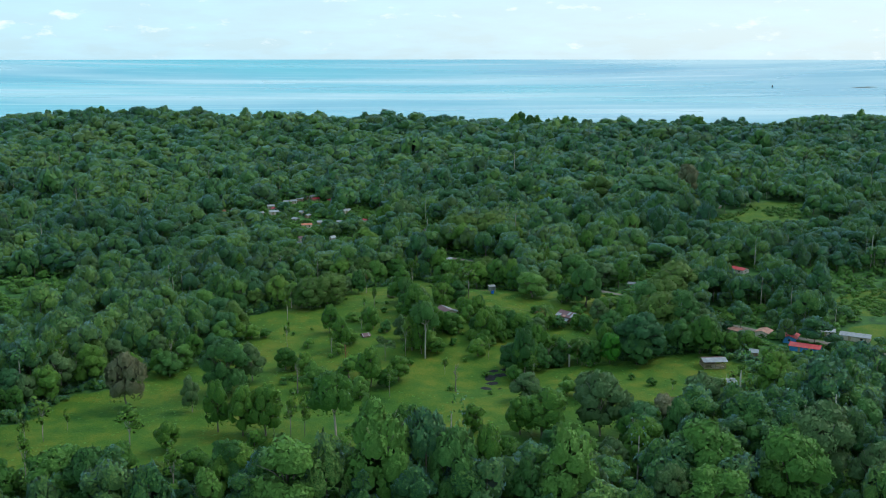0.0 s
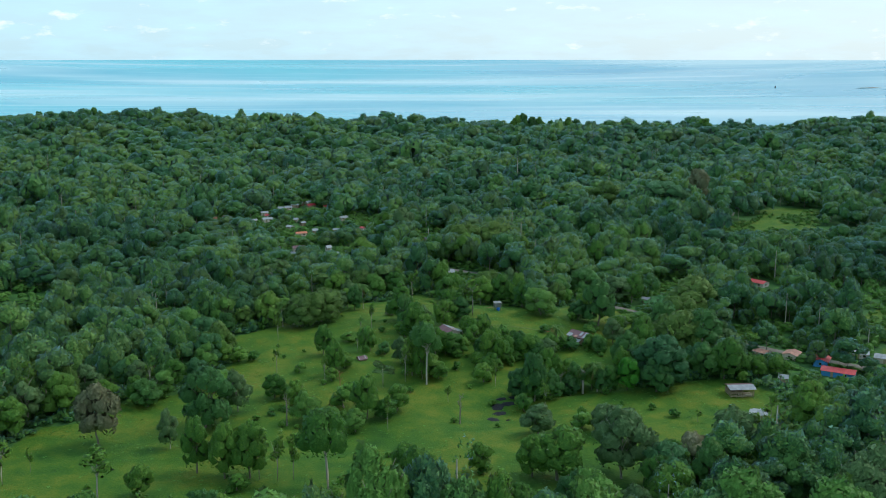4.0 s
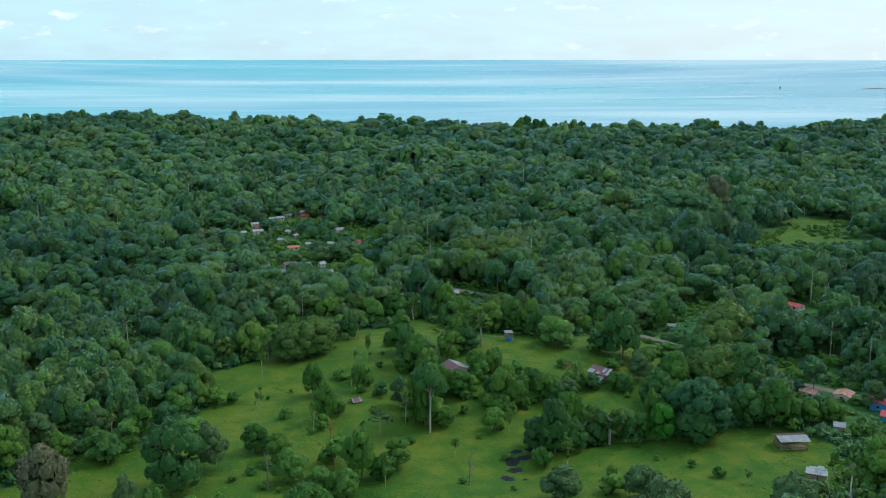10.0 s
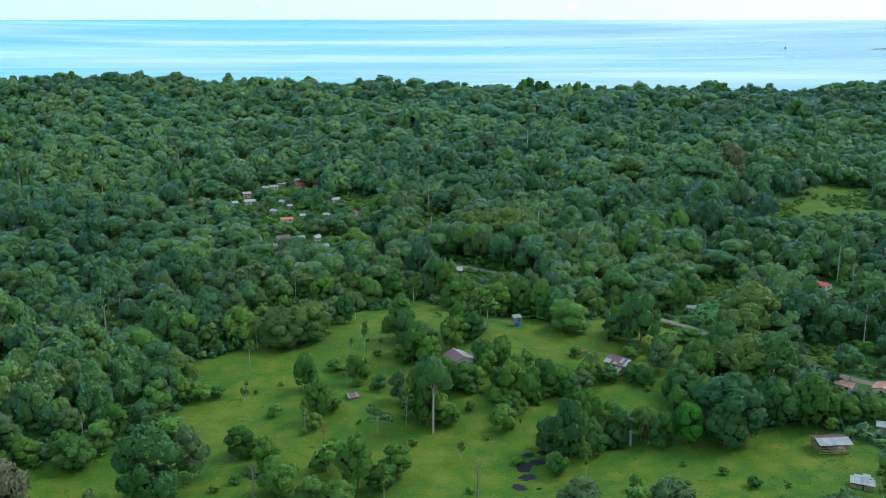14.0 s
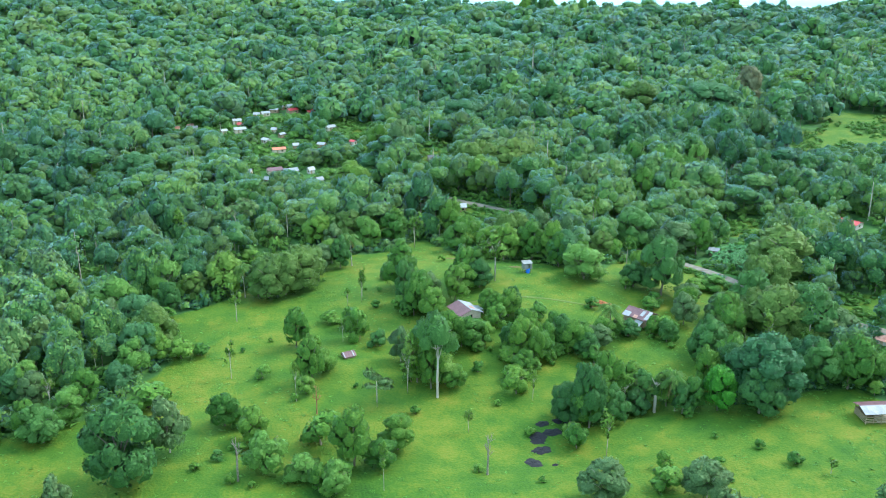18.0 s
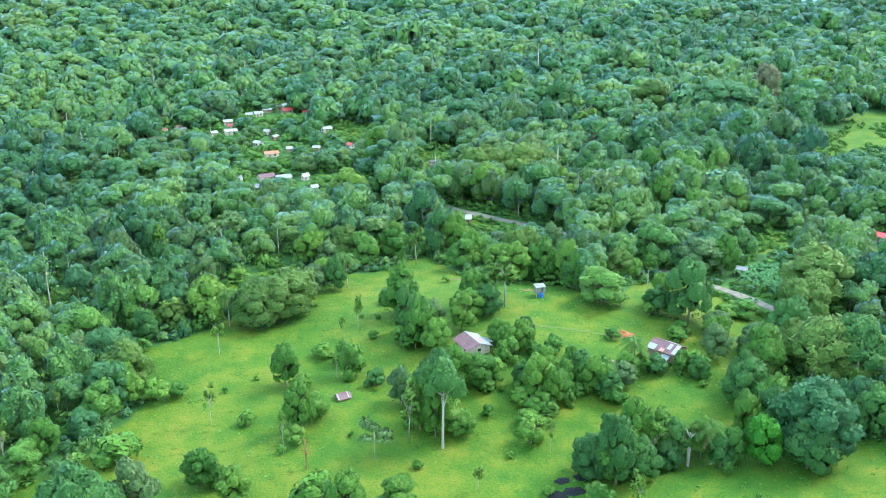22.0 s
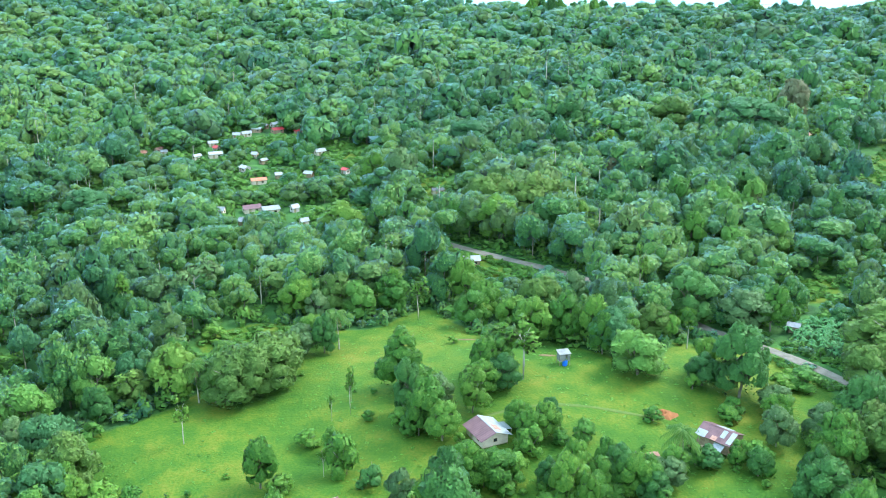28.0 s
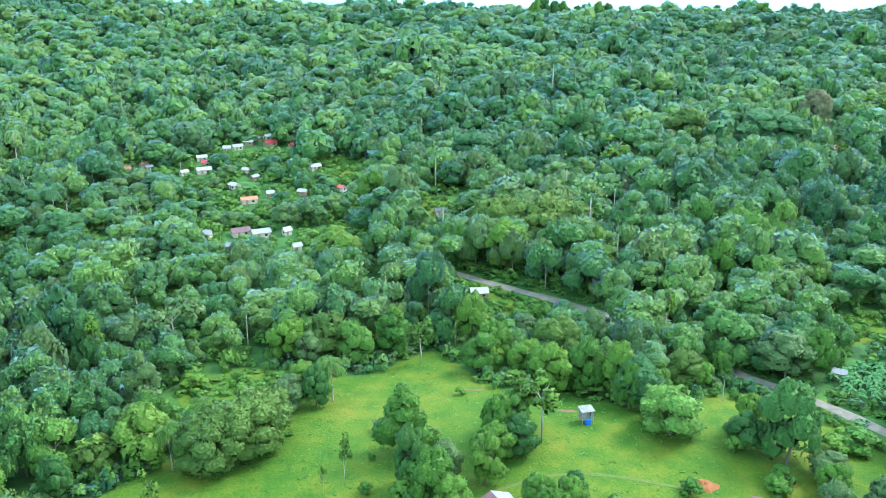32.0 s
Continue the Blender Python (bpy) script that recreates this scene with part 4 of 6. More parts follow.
def stature(x, y):
    """Where the woods are old and tall or young and low, 0 to 1."""
    fallow = np.exp(-((x + 230) / 110) ** 2 - ((y - 1150) / 60) ** 2) + np.exp(-((x + 400) / 70) ** 2 - ((y - 1010) / 45) ** 2)
    return np.clip(0.5 - 0.7 * fallow + 0.30 * np.sin(x / 33 + 0.7 * np.sin(y / 41)) * np.sin(y / 29 + 1.3) + 0.26 * np.sin(x / 57 - y / 47 + 0.8) + 0.16 * np.sin(x / 13 + y / 19), 0, 1)


def scatter(rng, x0, x1, y0, y1, cell):
    nx, ny = int((x1 - x0) / cell), int((y1 - y0) / cell)
    px, py = np.meshgrid(x0 + cell * (np.arange(nx) + 0.5), y0 + cell * (np.arange(ny) + 0.5))
    px, py = (px + rng.uniform(-0.48, 0.48, px.shape) * cell).ravel(), (py + rng.uniform(-0.48, 0.48, py.shape) * cell).ravel()
    keep = np.abs(px - 0.04 * py) < 0.465 * py + 30  # what the view ever takes in
    return px[keep], py[keep]


def woods(name, label, px, py, hs, ws, temps, rng, trunks=True, leaf="forest", bark=None):
    """A stretch of forest in one mesh: crowns, and one mesh of trunks."""
    vs, at, ns, tv, tf, base = [], [], [], [], [], 0
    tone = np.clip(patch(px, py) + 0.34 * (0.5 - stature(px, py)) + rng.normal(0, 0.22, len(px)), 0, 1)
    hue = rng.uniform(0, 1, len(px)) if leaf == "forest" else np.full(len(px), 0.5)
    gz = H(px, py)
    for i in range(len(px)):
        tri, tone_shade, out = temps[rng.integers(len(temps))]
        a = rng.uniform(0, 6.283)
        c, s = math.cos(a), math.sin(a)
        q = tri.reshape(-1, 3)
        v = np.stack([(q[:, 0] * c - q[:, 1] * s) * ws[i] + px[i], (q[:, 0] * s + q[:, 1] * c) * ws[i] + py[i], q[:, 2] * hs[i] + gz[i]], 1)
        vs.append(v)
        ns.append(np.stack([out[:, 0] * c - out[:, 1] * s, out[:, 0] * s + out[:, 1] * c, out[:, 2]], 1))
        at.append(np.stack([np.full(len(v), tone[i]), np.repeat(tone_shade, 3), np.full(len(v), hue[i])], 1))
        if trunks:
            r = 0.012 * hs[i] + 0.05
            k = np.arange(5) * 1.2566
            lo = np.stack([px[i] + r * np.cos(k), py[i] + r * np.sin(k), np.full(5, gz[i] - 0.5)], 1)
            hi = np.stack([px[i] + r * 0.5 * np.cos(k), py[i] + r * 0.5 * np.sin(k), np.full(5, gz[i] + 0.7 * hs[i])], 1)
            tv.append(np.r_[lo, hi])
            j = np.arange(5)
            tf.append(np.stack([j, (j + 1) % 5, (j + 1) % 5 + 5, j + 5], 1) + base)
            base += 10
    vs, at = np.concatenate(vs), np.concatenate(at)
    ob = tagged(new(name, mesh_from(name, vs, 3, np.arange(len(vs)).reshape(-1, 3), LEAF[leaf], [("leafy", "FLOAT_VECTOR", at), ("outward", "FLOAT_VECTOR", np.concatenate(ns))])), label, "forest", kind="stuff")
    if trunks:
        t = new("trunks", mesh_from("trunks", np.concatenate(tv), 4, np.concatenate(tf), bark or BARK))
        t.parent = ob
        tagged(t, "bare trunks", kind="stuff")
    return ob


def clear_of(px, py, margin):
    keep = off_line(px, py, ROAD_LINE) > 5
    for a in (0, 1.57, 3.14, 4.71):
        keep &= ~is_open(px + margin * math.cos(a), py + margin * math.sin(a))
    for hx, hy, hr in CLEAR:
        keep &= np.hypot(px - hx, py - hy) > hr
    return keep


CLEAR = [(20, 434, 11), (75, 436, 9), (43, 477, 6), (124, 374, 9), (124, 352, 8), (-129, 818, 6), (-109, 778, 5), (-105, 765, 4), (-103, 752, 7), (-113, 748, 5), (-137, 766, 5), (-133, 760, 4), (-144, 758, 4), (-99, 799, 5), (-94, 802, 6), (-89, 812, 6), (-85, 823, 4), (-80, 829, 5), (-76, 809, 6), (-63, 806, 5), (-83, 723, 5), (-76, 740, 4), (-82, 753, 4), (-72, 698, 7), (-64, 708, 4), (-49, 712, 5), (-47, 758, 6), (-30, 718, 4), (-70, 653, 7), (-61, 652, 7), (-50, 653, 4), (-84, 649, 5), (-98, 639, 4), (-70, 633, 4), (-44, 633, 4), (-120, 654, 4), (-188, 832, 6), (-170, 826, 5), (16, 680, 6), (237, 776, 8), (251, 758, 4), (-240, 941, 4), (25, 579, 6), (74, 521, 5), (123, 508, 4), (133, 477, 5), (195, 545, 8), (171, 392, 10), (146, 384, 4), (157, 418, 7), (190, 414, 6), (200, 407, 10), (127, 500, 9), (138, 506, 9), (-129, 810, 5), (-109, 769, 5), (-105, 756, 5), (-103, 743, 5), (-113, 739, 5), (-137, 757, 5), (-133, 751, 5), (-144, 749, 5), (-99, 790, 5), (-94, 793, 5), (-89, 803, 5), (-85, 814, 5), (-80, 820, 5), (-76, 800, 5), (-63, 797, 5), (-83, 714, 5), (-76, 731, 5), (-82, 744, 5), (-72, 689, 5), (-64, 699, 5), (-49, 703, 5), (-47, 749, 5), (-30, 709, 5), (-70, 644, 5), (-61, 643, 5), (-50, 644, 5), (-84, 640, 5), (-98, 630, 5), (-70, 624, 5), (-44, 624, 5), (-120, 645, 5), (-188, 823, 5), (-170, 817, 5), (16, 671, 5), (237, 767, 5), (251, 749, 5), (-240, 932, 5), (25, 570, 5), (74, 512, 5), (123, 499, 5), (133, 468, 5), (195, 536, 5), (171, 383, 5), (146, 375, 5), (157, 409, 5), (190, 405, 5), (200, 398, 5)]
HUTS = [  # x, y, length, roof
    (-128.7, 818.5, 6.8, 'rust'),
    (-109.0, 777.6, 5.7, 'white'),
    (-104.8, 765.2, 3.7, 'red'),
    (-103.3, 752.4, 7.8, 'white'),
    (-112.6, 748.4, 4.2, 'white'),
    (-136.9, 765.9, 5.0, 'rust'),
    (-132.9, 760.4, 3.1, 'white'),
    (-143.6, 757.7, 3.7, 'rust'),
    (-98.9, 798.9, 4.6, 'white'),
    (-93.7, 801.9, 5.9, 'grey'),
    (-88.7, 811.8, 6.0, 'white'),
    (-85.4, 822.7, 4.1, 'white'),
    (-80.3, 829.3, 4.8, 'white'),
    (-76.2, 809.2, 7.3, 'red'),
    (-63.0, 805.8, 5.2, 'red'),
    (-82.9, 723.1, 5.6, 'white'),
    (-75.6, 739.7, 4.1, 'grey'),
    (-81.8, 752.8, 3.0, 'white'),
    (-72.5, 698.3, 8.0, 'orange'),
    (-63.8, 708.0, 2.7, 'white'),
    (-48.8, 711.9, 4.9, 'white'),
    (-46.7, 757.6, 6.0, 'white'),
    (-30.5, 718.0, 3.9, 'red'),
    (-69.6, 653.4, 8.3, 'maroon'),
    (-61.0, 651.9, 8.2, 'grey'),
    (-50.2, 653.0, 3.4, 'white'),
    (-83.7, 649.3, 5.8, 'grey'),
    (-98.1, 638.8, 3.8, 'grey'),
    (-70.4, 633.3, 3.2, 'grey'),
    (-44.1, 633.0, 3.7, 'grey'),
    (-119.7, 654.0, 2.5, 'rust'),
    (-187.5, 831.8, 6.4, 'white'),
    (-169.5, 826.2, 4.9, 'white'),
    (15.9, 680.1, 6.1, 'dark'),
    (237.3, 776.3, 9.5, 'rust'),
    (250.7, 757.6, 4.0, 'white'),
    (-239.7, 940.6, 3.8, 'white'),
    (25.0, 578.7, 6.4, 'white'),
    (74.4, 520.6, 4.5, 'white'),
    (122.7, 507.6, 3.9, 'grey'),
    (133.0, 477.2, 5.7, 'white'),
    (194.8, 544.8, 9.8, 'red'),
    (171.1, 392.1, 13.6, 'red'),
    (145.7, 384.0, 3.5, 'white'),
    (150.5, 419.5, 6.5, 'rust'),
    (161.8, 416.0, 7.5, 'rust'),
    (190.4, 414.4, 6.6, 'white'),
    (200.1, 407.4, 13.7, 'grey')]


OPEN_FRONTS = [(-87, 806, 16), (166, 401, 9), (196, 537, 8), (285, 712, 42), (215, 420, 12), (235, 480, 16), (-50, 505, 11), (-30, 755, 7), (13, 690, 8), (-30, 660, 13), (-70, 728, 14), (33, 575, 8), (147, 545, 9), (245, 700, 16), (130, 500, 12)]  # x, y, half width


def low_near(px, py, hs):
    """Round houses and along the road the trees stay low on the side that the pasture looks at."""
    for hx, hy, hw in [(h[0], h[1], h[2] * 0.4 + 0.8) for h in HUTS] + [(x, y, 5) for x, y in ((23, 598), (36, 587), (49, 575), (60, 565), (98, 510), (105, 502), (112, 493), (118, 484), (140, 448), (150, 437))] + OPEN_FRONTS:
        rise = 0.14 if (hx, hy, hw) in OPEN_FRONTS else 0.25
        d = hy - py
        at = np.abs(px - hx + d * hx / (hy + 50)) < hw + 2
        hs = np.where(at & (d > -2) & (d < 60), np.minimum(hs, 1.6 + np.clip(d, 0, 60) * rise), hs)
    return hs


DOME = ["dome", "ball", "dome", "dome", "cone", "ball"]
LOWS = [0.15, 0.05, 0.3, 0.2, 0.1]
# the nearest woods: trees of their own along the pasture's edge
frng = np.random.default_rng(5)
px, py = scatter(frng, -170, 210, 240, 540, 9.0)
keep = clear_of(px, py, 3.0)
px, py = px[keep], py[keep]
near = off_line(px, py, PASTURE + PASTURE[:1]) < 17
SPREAD = ["BR", "BD", "BR", "BG", "BL", "BR", "BD", "SL", "BO", "BY", "BU", "SL"]
for x, y in zip(px[near][:200], py[near][:200]):
    k = SPREAD[int(frng.integers(len(SPREAD)))]
    h = float(low_near(np.array([x]), np.array([y]), np.array([frng.uniform(8, 17) * (1.2 if k == "SL" else 1)]))[0])
    if h < 5:
        k = "SH"
    plant(k, float(x), float(y), h, h * (frng.uniform(0.25, 0.38) if k == "SL" else frng.uniform(0.75, 1.05)), frng, "trees at the forest's edge")


def stand(px, py, count, size, trunks, lobes, taller=0.0, core=1, broad=1.0):
    """Canopy trees with a few tall slender ones among them."""
    slim = frng.uniform(0, 1, len(px)) < (0.0 if taller else 0.08)
    hs = frng.uniform(7, 16, len(px)) + taller + np.where(frng.uniform(0, 1, len(px)) > 0.9, 5, 0)
    big = frng.uniform(0, 1, len(px)) > 0.86
    hs = hs + np.where(big, 4.5, 0)
    giant = (frng.uniform(0, 1, len(px)) > 0.94) & (py > 560)
    hs = hs + np.where(giant, 4.0, 0)
    hs = np.maximum(4.5, hs * (0.92 + 0.16 * stature(px, py) if taller else 0.72 + 0.62 * stature(px, py)))
    ws = np.clip(hs * frng.uniform(0.65, 1.08, len(px)), 6.5, 14) + np.where(big, 4, 0) + np.where(giant, 7, 0)
    ws = ws * max(1.0, broad)
    hs = low_near(px, py, hs)
    village = np.exp(-(((px + 85) / 62) ** 2 + ((py - 735) / 100) ** 2) ** 2)  # gardens and young trees between the houses
    hs = hs * (1 - 0.5 * village * (frng.uniform(0, 1, len(px)) < 0.85))
    ws = np.minimum(ws, hs * 1.2 + 1)
    m = ~slim & (hs > 2.5)
    slim &= hs > 6
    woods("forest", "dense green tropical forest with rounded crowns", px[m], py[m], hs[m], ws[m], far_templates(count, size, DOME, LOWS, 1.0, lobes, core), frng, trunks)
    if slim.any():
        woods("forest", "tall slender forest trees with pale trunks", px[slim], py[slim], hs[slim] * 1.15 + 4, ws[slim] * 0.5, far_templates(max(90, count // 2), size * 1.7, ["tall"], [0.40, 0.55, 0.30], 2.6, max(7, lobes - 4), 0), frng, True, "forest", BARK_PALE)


m = ~near
stand(px[m], py[m], 150, 0.036, True, 7, core=2)
for y0, y1, cell, count, size, trunks, lobes, core in ((540, 640, 9.2, 90, 0.036, True, 6, 2), (640, 760, 10.0, 60, 0.040, True, 5, 2), (760, 920, 10.8, 40, 0.045, True, 8, 1), (920, 1120, 12.4, 20, 0.05, False, 6, 1), (1120, 1340, 14.8, 12, 0.055, False, 5, 1), (1340, 1530, 15.5, 12, 0.055, False, 4, 1)):
    px, py = scatter(frng, -820, 900, y0, y1, cell)
    keep = clear_of(px, py, 2.0)
    stand(px[keep], py[keep], count, size, trunks, lobes, 1.5 if y0 > 1300 else 0.0, core, cell / 9.5)

# the woods that the flight starts over
px, py = np.meshgrid(np.arange(-205, 215, 12.5), np.arange(-130, 232, 12.5))
px, py = (px + frng.uniform(-3.5, 3.5, px.shape)).ravel(), (py + frng.uniform(-3.5, 3.5, py.shape)).ravel()
low = py > 196
stand(px[~low], py[~low], 16, 0.06, False, 5, 0.0, 1, 1.5)
woods("undergrowth", "low young trees at the forest's edge", px[low], py[low], frng.uniform(4, 8, low.sum()), frng.uniform(8, 13, low.sum()), far_templates(20, 0.06, ["dome"], [0.0], 0.8, 4, 1), frng, False)

# bushes along the pasture's edge
ex, ey = scatter(frng, -175, 215, 245, 545, 3.4)
keep = ~is_open(ex, ey) & (off_line(ex, ey, PASTURE + PASTURE[:1]) < 9) & (off_line(ex, ey, ROAD_LINE) > 3) & (frng.uniform(0, 1, len(ex)) < 0.75)
for hx, hy, hr in CLEAR:
    keep &= np.hypot(ex - hx, ey - hy) > hr * 0.7
ex, ey = ex[keep], ey[keep]
woods("undergrowth", "bushes and saplings along the edge of the pasture", ex, ey, low_near(ex, ey, frng.uniform(1.5, 5.0, len(ex))), frng.uniform(2.8, 5.5, len(ex)), far_templates(40, 0.11, ["ball", "dome"], [0.0], 0.8, 4, 0), frng, False)

# scrub on the far field
ex, ey = scatter(frng, 150, 330, 600, 780, 5.0)
keep = inside(ex, ey, FIELDS[0]) & (patch(ex * 3, ey * 3) > 0.62)
woods("scrub", "low scrub on the far clearing", ex[keep], ey[keep], frng.uniform(0.6, 3.0, keep.sum()), frng.uniform(2, 5, keep.sum()), far_templates(40, 0.12, ["ball"], [0.0], 0.7, 5, 0), frng, False, "weed")

# bright young growth on the small clearings
ex, ey = scatter(frng, -75, 270, 400, 800, 3.2)
keep = off_line(ex, ey, ROAD_LINE) > 4
small = np.zeros(len(ex), bool)
for poly in FIELDS[3:12]:
    small |= inside(ex, ey, poly)
keep &= small & (frng.uniform(0, 1, len(ex)) < 0.6)
for hx, hy, hr in CLEAR:
    keep &= np.hypot(ex - hx, ey - hy) > hr * 0.6
ex, ey = ex[keep], ey[keep]
woods("scrub", "bright green scrub and creepers on a clearing", ex, ey, frng.uniform(0.5, 2.6, len(ex)), frng.uniform(2, 4.5, len(ex)), far_templates(50, 0.11, ["ball"], [0.0], 0.7, 5, 0), frng, False, "weed")

# undergrowth that fills the gaps
px, py = scatter(frng, -260, 300, 240, 640, 8.0)
vx, vy = scatter(frng, -165, 45, 640, 845, 6.0)  # gardens of the village
px, py = np.r_[px, vx], np.r_[py, vy]
keep = clear_of(px, py, 0.5)
px, py = px[keep], py[keep]
woods("undergrowth", "low bright green bushes and saplings under the trees", px, py, np.maximum(1.2, low_near(px, py, frng.uniform(2, 6, len(px)))), frng.uniform(4, 8, len(px)), far_templates(28, 0.12, ["ball"], [0.0], 0.7, 5, 0), frng, False, "weed")


# weeds and bushes along the road
ex, ey = scatter(frng, -10, 290, 325, 625, 1.9)
off = off_line(ex, ey, ROAD_LINE)
keep = (off > 3.4) & (off < 9) & (frng.uniform(0, 1, len(ex)) < 0.5)
for hx, hy, hr in CLEAR:
    keep &= np.hypot(ex - hx, ey - hy) > hr * 0.7
ex, ey = ex[keep], ey[keep]
woods("undergrowth", "weeds and low bushes along the gravel road", ex, ey, 0.4 + (off[keep] - 3.2) * frng.uniform(0.1, 0.45, len(ex)), frng.uniform(1.6, 3.6, len(ex)), far_templates(40, 0.12, ["ball"], [0.0], 0.7, 5, 0), frng, False, "weed")


# ---- road ----
def ribbon(line, width, lift, mat, name, label, category, step=3.0):
    """A strip laid on the ground along a line."""
    pts = []
    for (x0, y0), (x1, y1) in zip(line, line[1:]):
        k = max(1, int(math.hypot(x1 - x0, y1 - y0) / step))
        pts += [(x0 + (x1 - x0) * j / k, y0 + (y1 - y0) * j / k) for j in range(k)]
    pts = np.array(pts + [line[-1]])
    for _ in range(4):
        pts[1:-1] = (pts[:-2] + 2 * pts[1:-1] + pts[2:]) / 4
    d = np.gradient(pts, axis=0)
    d /= np.linalg.norm(d, axis=1)[:, None]
    nrm = np.stack([-d[:, 1], d[:, 0]], 1)
    wob = 1 + 0.12 * np.sin(np.arange(len(pts)) * 0.9)
    offs = np.array([-0.62, -0.5, -0.25, 0, 0.25, 0.5, 0.62]) * width
    ups = np.array([-0.25, 0.04, 0.10, 0.06, 0.10, 0.04, -0.25]) + lift
    P = pts[:, None] + nrm[:, None] * (offs[None] * wob[:, None])[..., None]
    z = np.maximum(H(P[..., 0], P[..., 1]), H(pts[:, 0], pts[:, 1])[:, None]) + ups
    v = np.concatenate([P, z[..., None]], -1).reshape(-1, 3)
    return tagged(new(name, mesh_from(name, v, 4, grid_loops(7, len(pts)), mat, (), True)), label, category, kind="structure")


# taller trees along the shore
for k, (x, h) in enumerate(((165, 24), (177, 27), (190, 23), (203, 22), (216, 19), (232, 22), (246, 23), (258, 20), (273, 18), (-130, 20), (10, 19), (55, 18), (-452, 19), (-530, 18), (312, 16), (345, 15))):
    plant("BD" if k % 3 else "BR", float(x), 1466.0 + 5 * (k % 4), h + 5.0, h * 0.85, frng, "tall trees along the shore")
plant("WB", 446.0, 1466.0, 27.0, 27.0, frng, "tall trees along the shore")

ribbon(ROAD_LINE, 3.7, 0.12, ROAD, "road", "pale grey gravel road through the trees", "road")

ribbon([(18, 447), (26.5, 451.6), (37, 453.2), (47, 452), (57, 449.3), (61, 448.4)], 1.2, 0.0, plain_material("trodden_earth", (0.050, 0.110, 0.012), (0.105, 0.135, 0.025), 0.95, 0.9), "footpath", "narrow trodden footpath across the grass", "path", 1.5)

# ---- building materials ----
ROOFS = {
    "white": plain_material("zinc_white", (0.19, 0.21, 0.23), (0.33, 0.35, 0.37), 0.55, 0.7),
    "grey": plain_material("zinc_grey", (0.14, 0.16, 0.18), (0.28, 0.30, 0.33), 0.55, 0.7),
    "old": plain_material("zinc_old", (0.12, 0.125, 0.12), (0.24, 0.25, 0.245), 0.6, 0.7),
    "red": plain_material("roof_red", (0.36, 0.028, 0.035), (0.50, 0.06, 0.065), 0.5, 0.6),
    "orange": plain_material("roof_orange", (0.36, 0.10, 0.05), (0.50, 0.17, 0.09), 0.6, 0.6),
    "maroon": plain_material("roof_maroon", (0.085, 0.036, 0.045), (0.165, 0.08, 0.09), 0.55, 0.5),
    "rust": plain_material("roof_rusty", (0.22, 0.09, 0.06), (0.50, 0.28, 0.22), 0.8, 0.5),
    "dark": plain_material("roof_dark", (0.025, 0.03, 0.04), (0.07, 0.075, 0.085), 0.6, 0.6),
}
WALLS = [plain_material("wall_beige", (0.46, 0.38, 0.30), (0.66, 0.57, 0.46), 0.85, 0.7), plain_material("wall_wood", (0.20, 0.13, 0.08), (0.36, 0.26, 0.17), 0.85, 1.5),
         plain_material("wall_white", (0.42, 0.38, 0.36), (0.62, 0.58, 0.54), 0.8, 0.8), plain_material("wall_blue", (0.03, 0.18, 0.42), (0.06, 0.28, 0.55), 0.7, 0.8)]
WOOD = plain_material("timber", (0.24, 0.18, 0.11), (0.44, 0.35, 0.22), 0.85, 2.0)
GLASS_DARK = plain_material("window_opening", (0.012, 0.014, 0.016), (0.03, 0.034, 0.04), 0.2, 1.0)
BLACK = plain_material("black_plastic", (0.004, 0.005, 0.008), (0.012, 0.013, 0.018), 0.95, 0.8, bump=0.4)
BLUE = plain_material("blue_drum", (0.01, 0.10, 0.50), (0.02, 0.16, 0.65), 0.35, 1.0)


def box(bm, x0, x1, y0, y1, z0, z1):
    v = [bm.verts.new(p) for p in ((x0, y0, z0), (x1, y0, z0), (x1, y1, z0), (x0, y1, z0), (x0, y0, z1), (x1, y0, z1), (x1, y1, z1), (x0, y1, z1))]
    for f in ((3, 2, 1, 0), (4, 5, 6, 7), (0, 1, 5, 4), (1, 2, 6, 5), (2, 3, 7, 6), (3, 0, 4, 7)):
        bm.faces.new([v[k] for k in f])


def roof_sheet(bm, a, b, c, d, waves, depth=0.035, thick=0.04):
    """A corrugated sheet: a to b along the ridge, d to c along the eaves."""
    a, b, c, d = map(Vector, (a, b, c, d))
    up = (b - a).cross(d - a).normalized()
    up = up if up.z > 0 else -up
    top, low = [], []
    for k in range(waves * 2 + 1):
        f, o = k / (waves * 2), up * (depth if k % 2 else 0)
        top.append((bm.verts.new(a.lerp(b, f) + o), bm.verts.new(d.lerp(c, f) + o)))
        low.append((bm.verts.new(a.lerp(b, f) + o - up * thick), bm.verts.new(d.lerp(c, f) + o - up * thick)))
    for k in range(waves * 2):
        bm.faces.new((top[k][0], top[k + 1][0], top[k + 1][1], top[k][1]))
        bm.faces.new((low[k][1], low[k + 1][1], low[k + 1][0], low[k][0]))
        bm.faces.new((top[k][1], top[k + 1][1], low[k + 1][1], low[k][1]))
        bm.faces.new((top[k + 1][0], top[k][0], low[k][0], low[k + 1][0]))
    for e in (0, -1):
        bm.faces.new((top[e][0], top[e][1], low[e][1], low[e][0]))


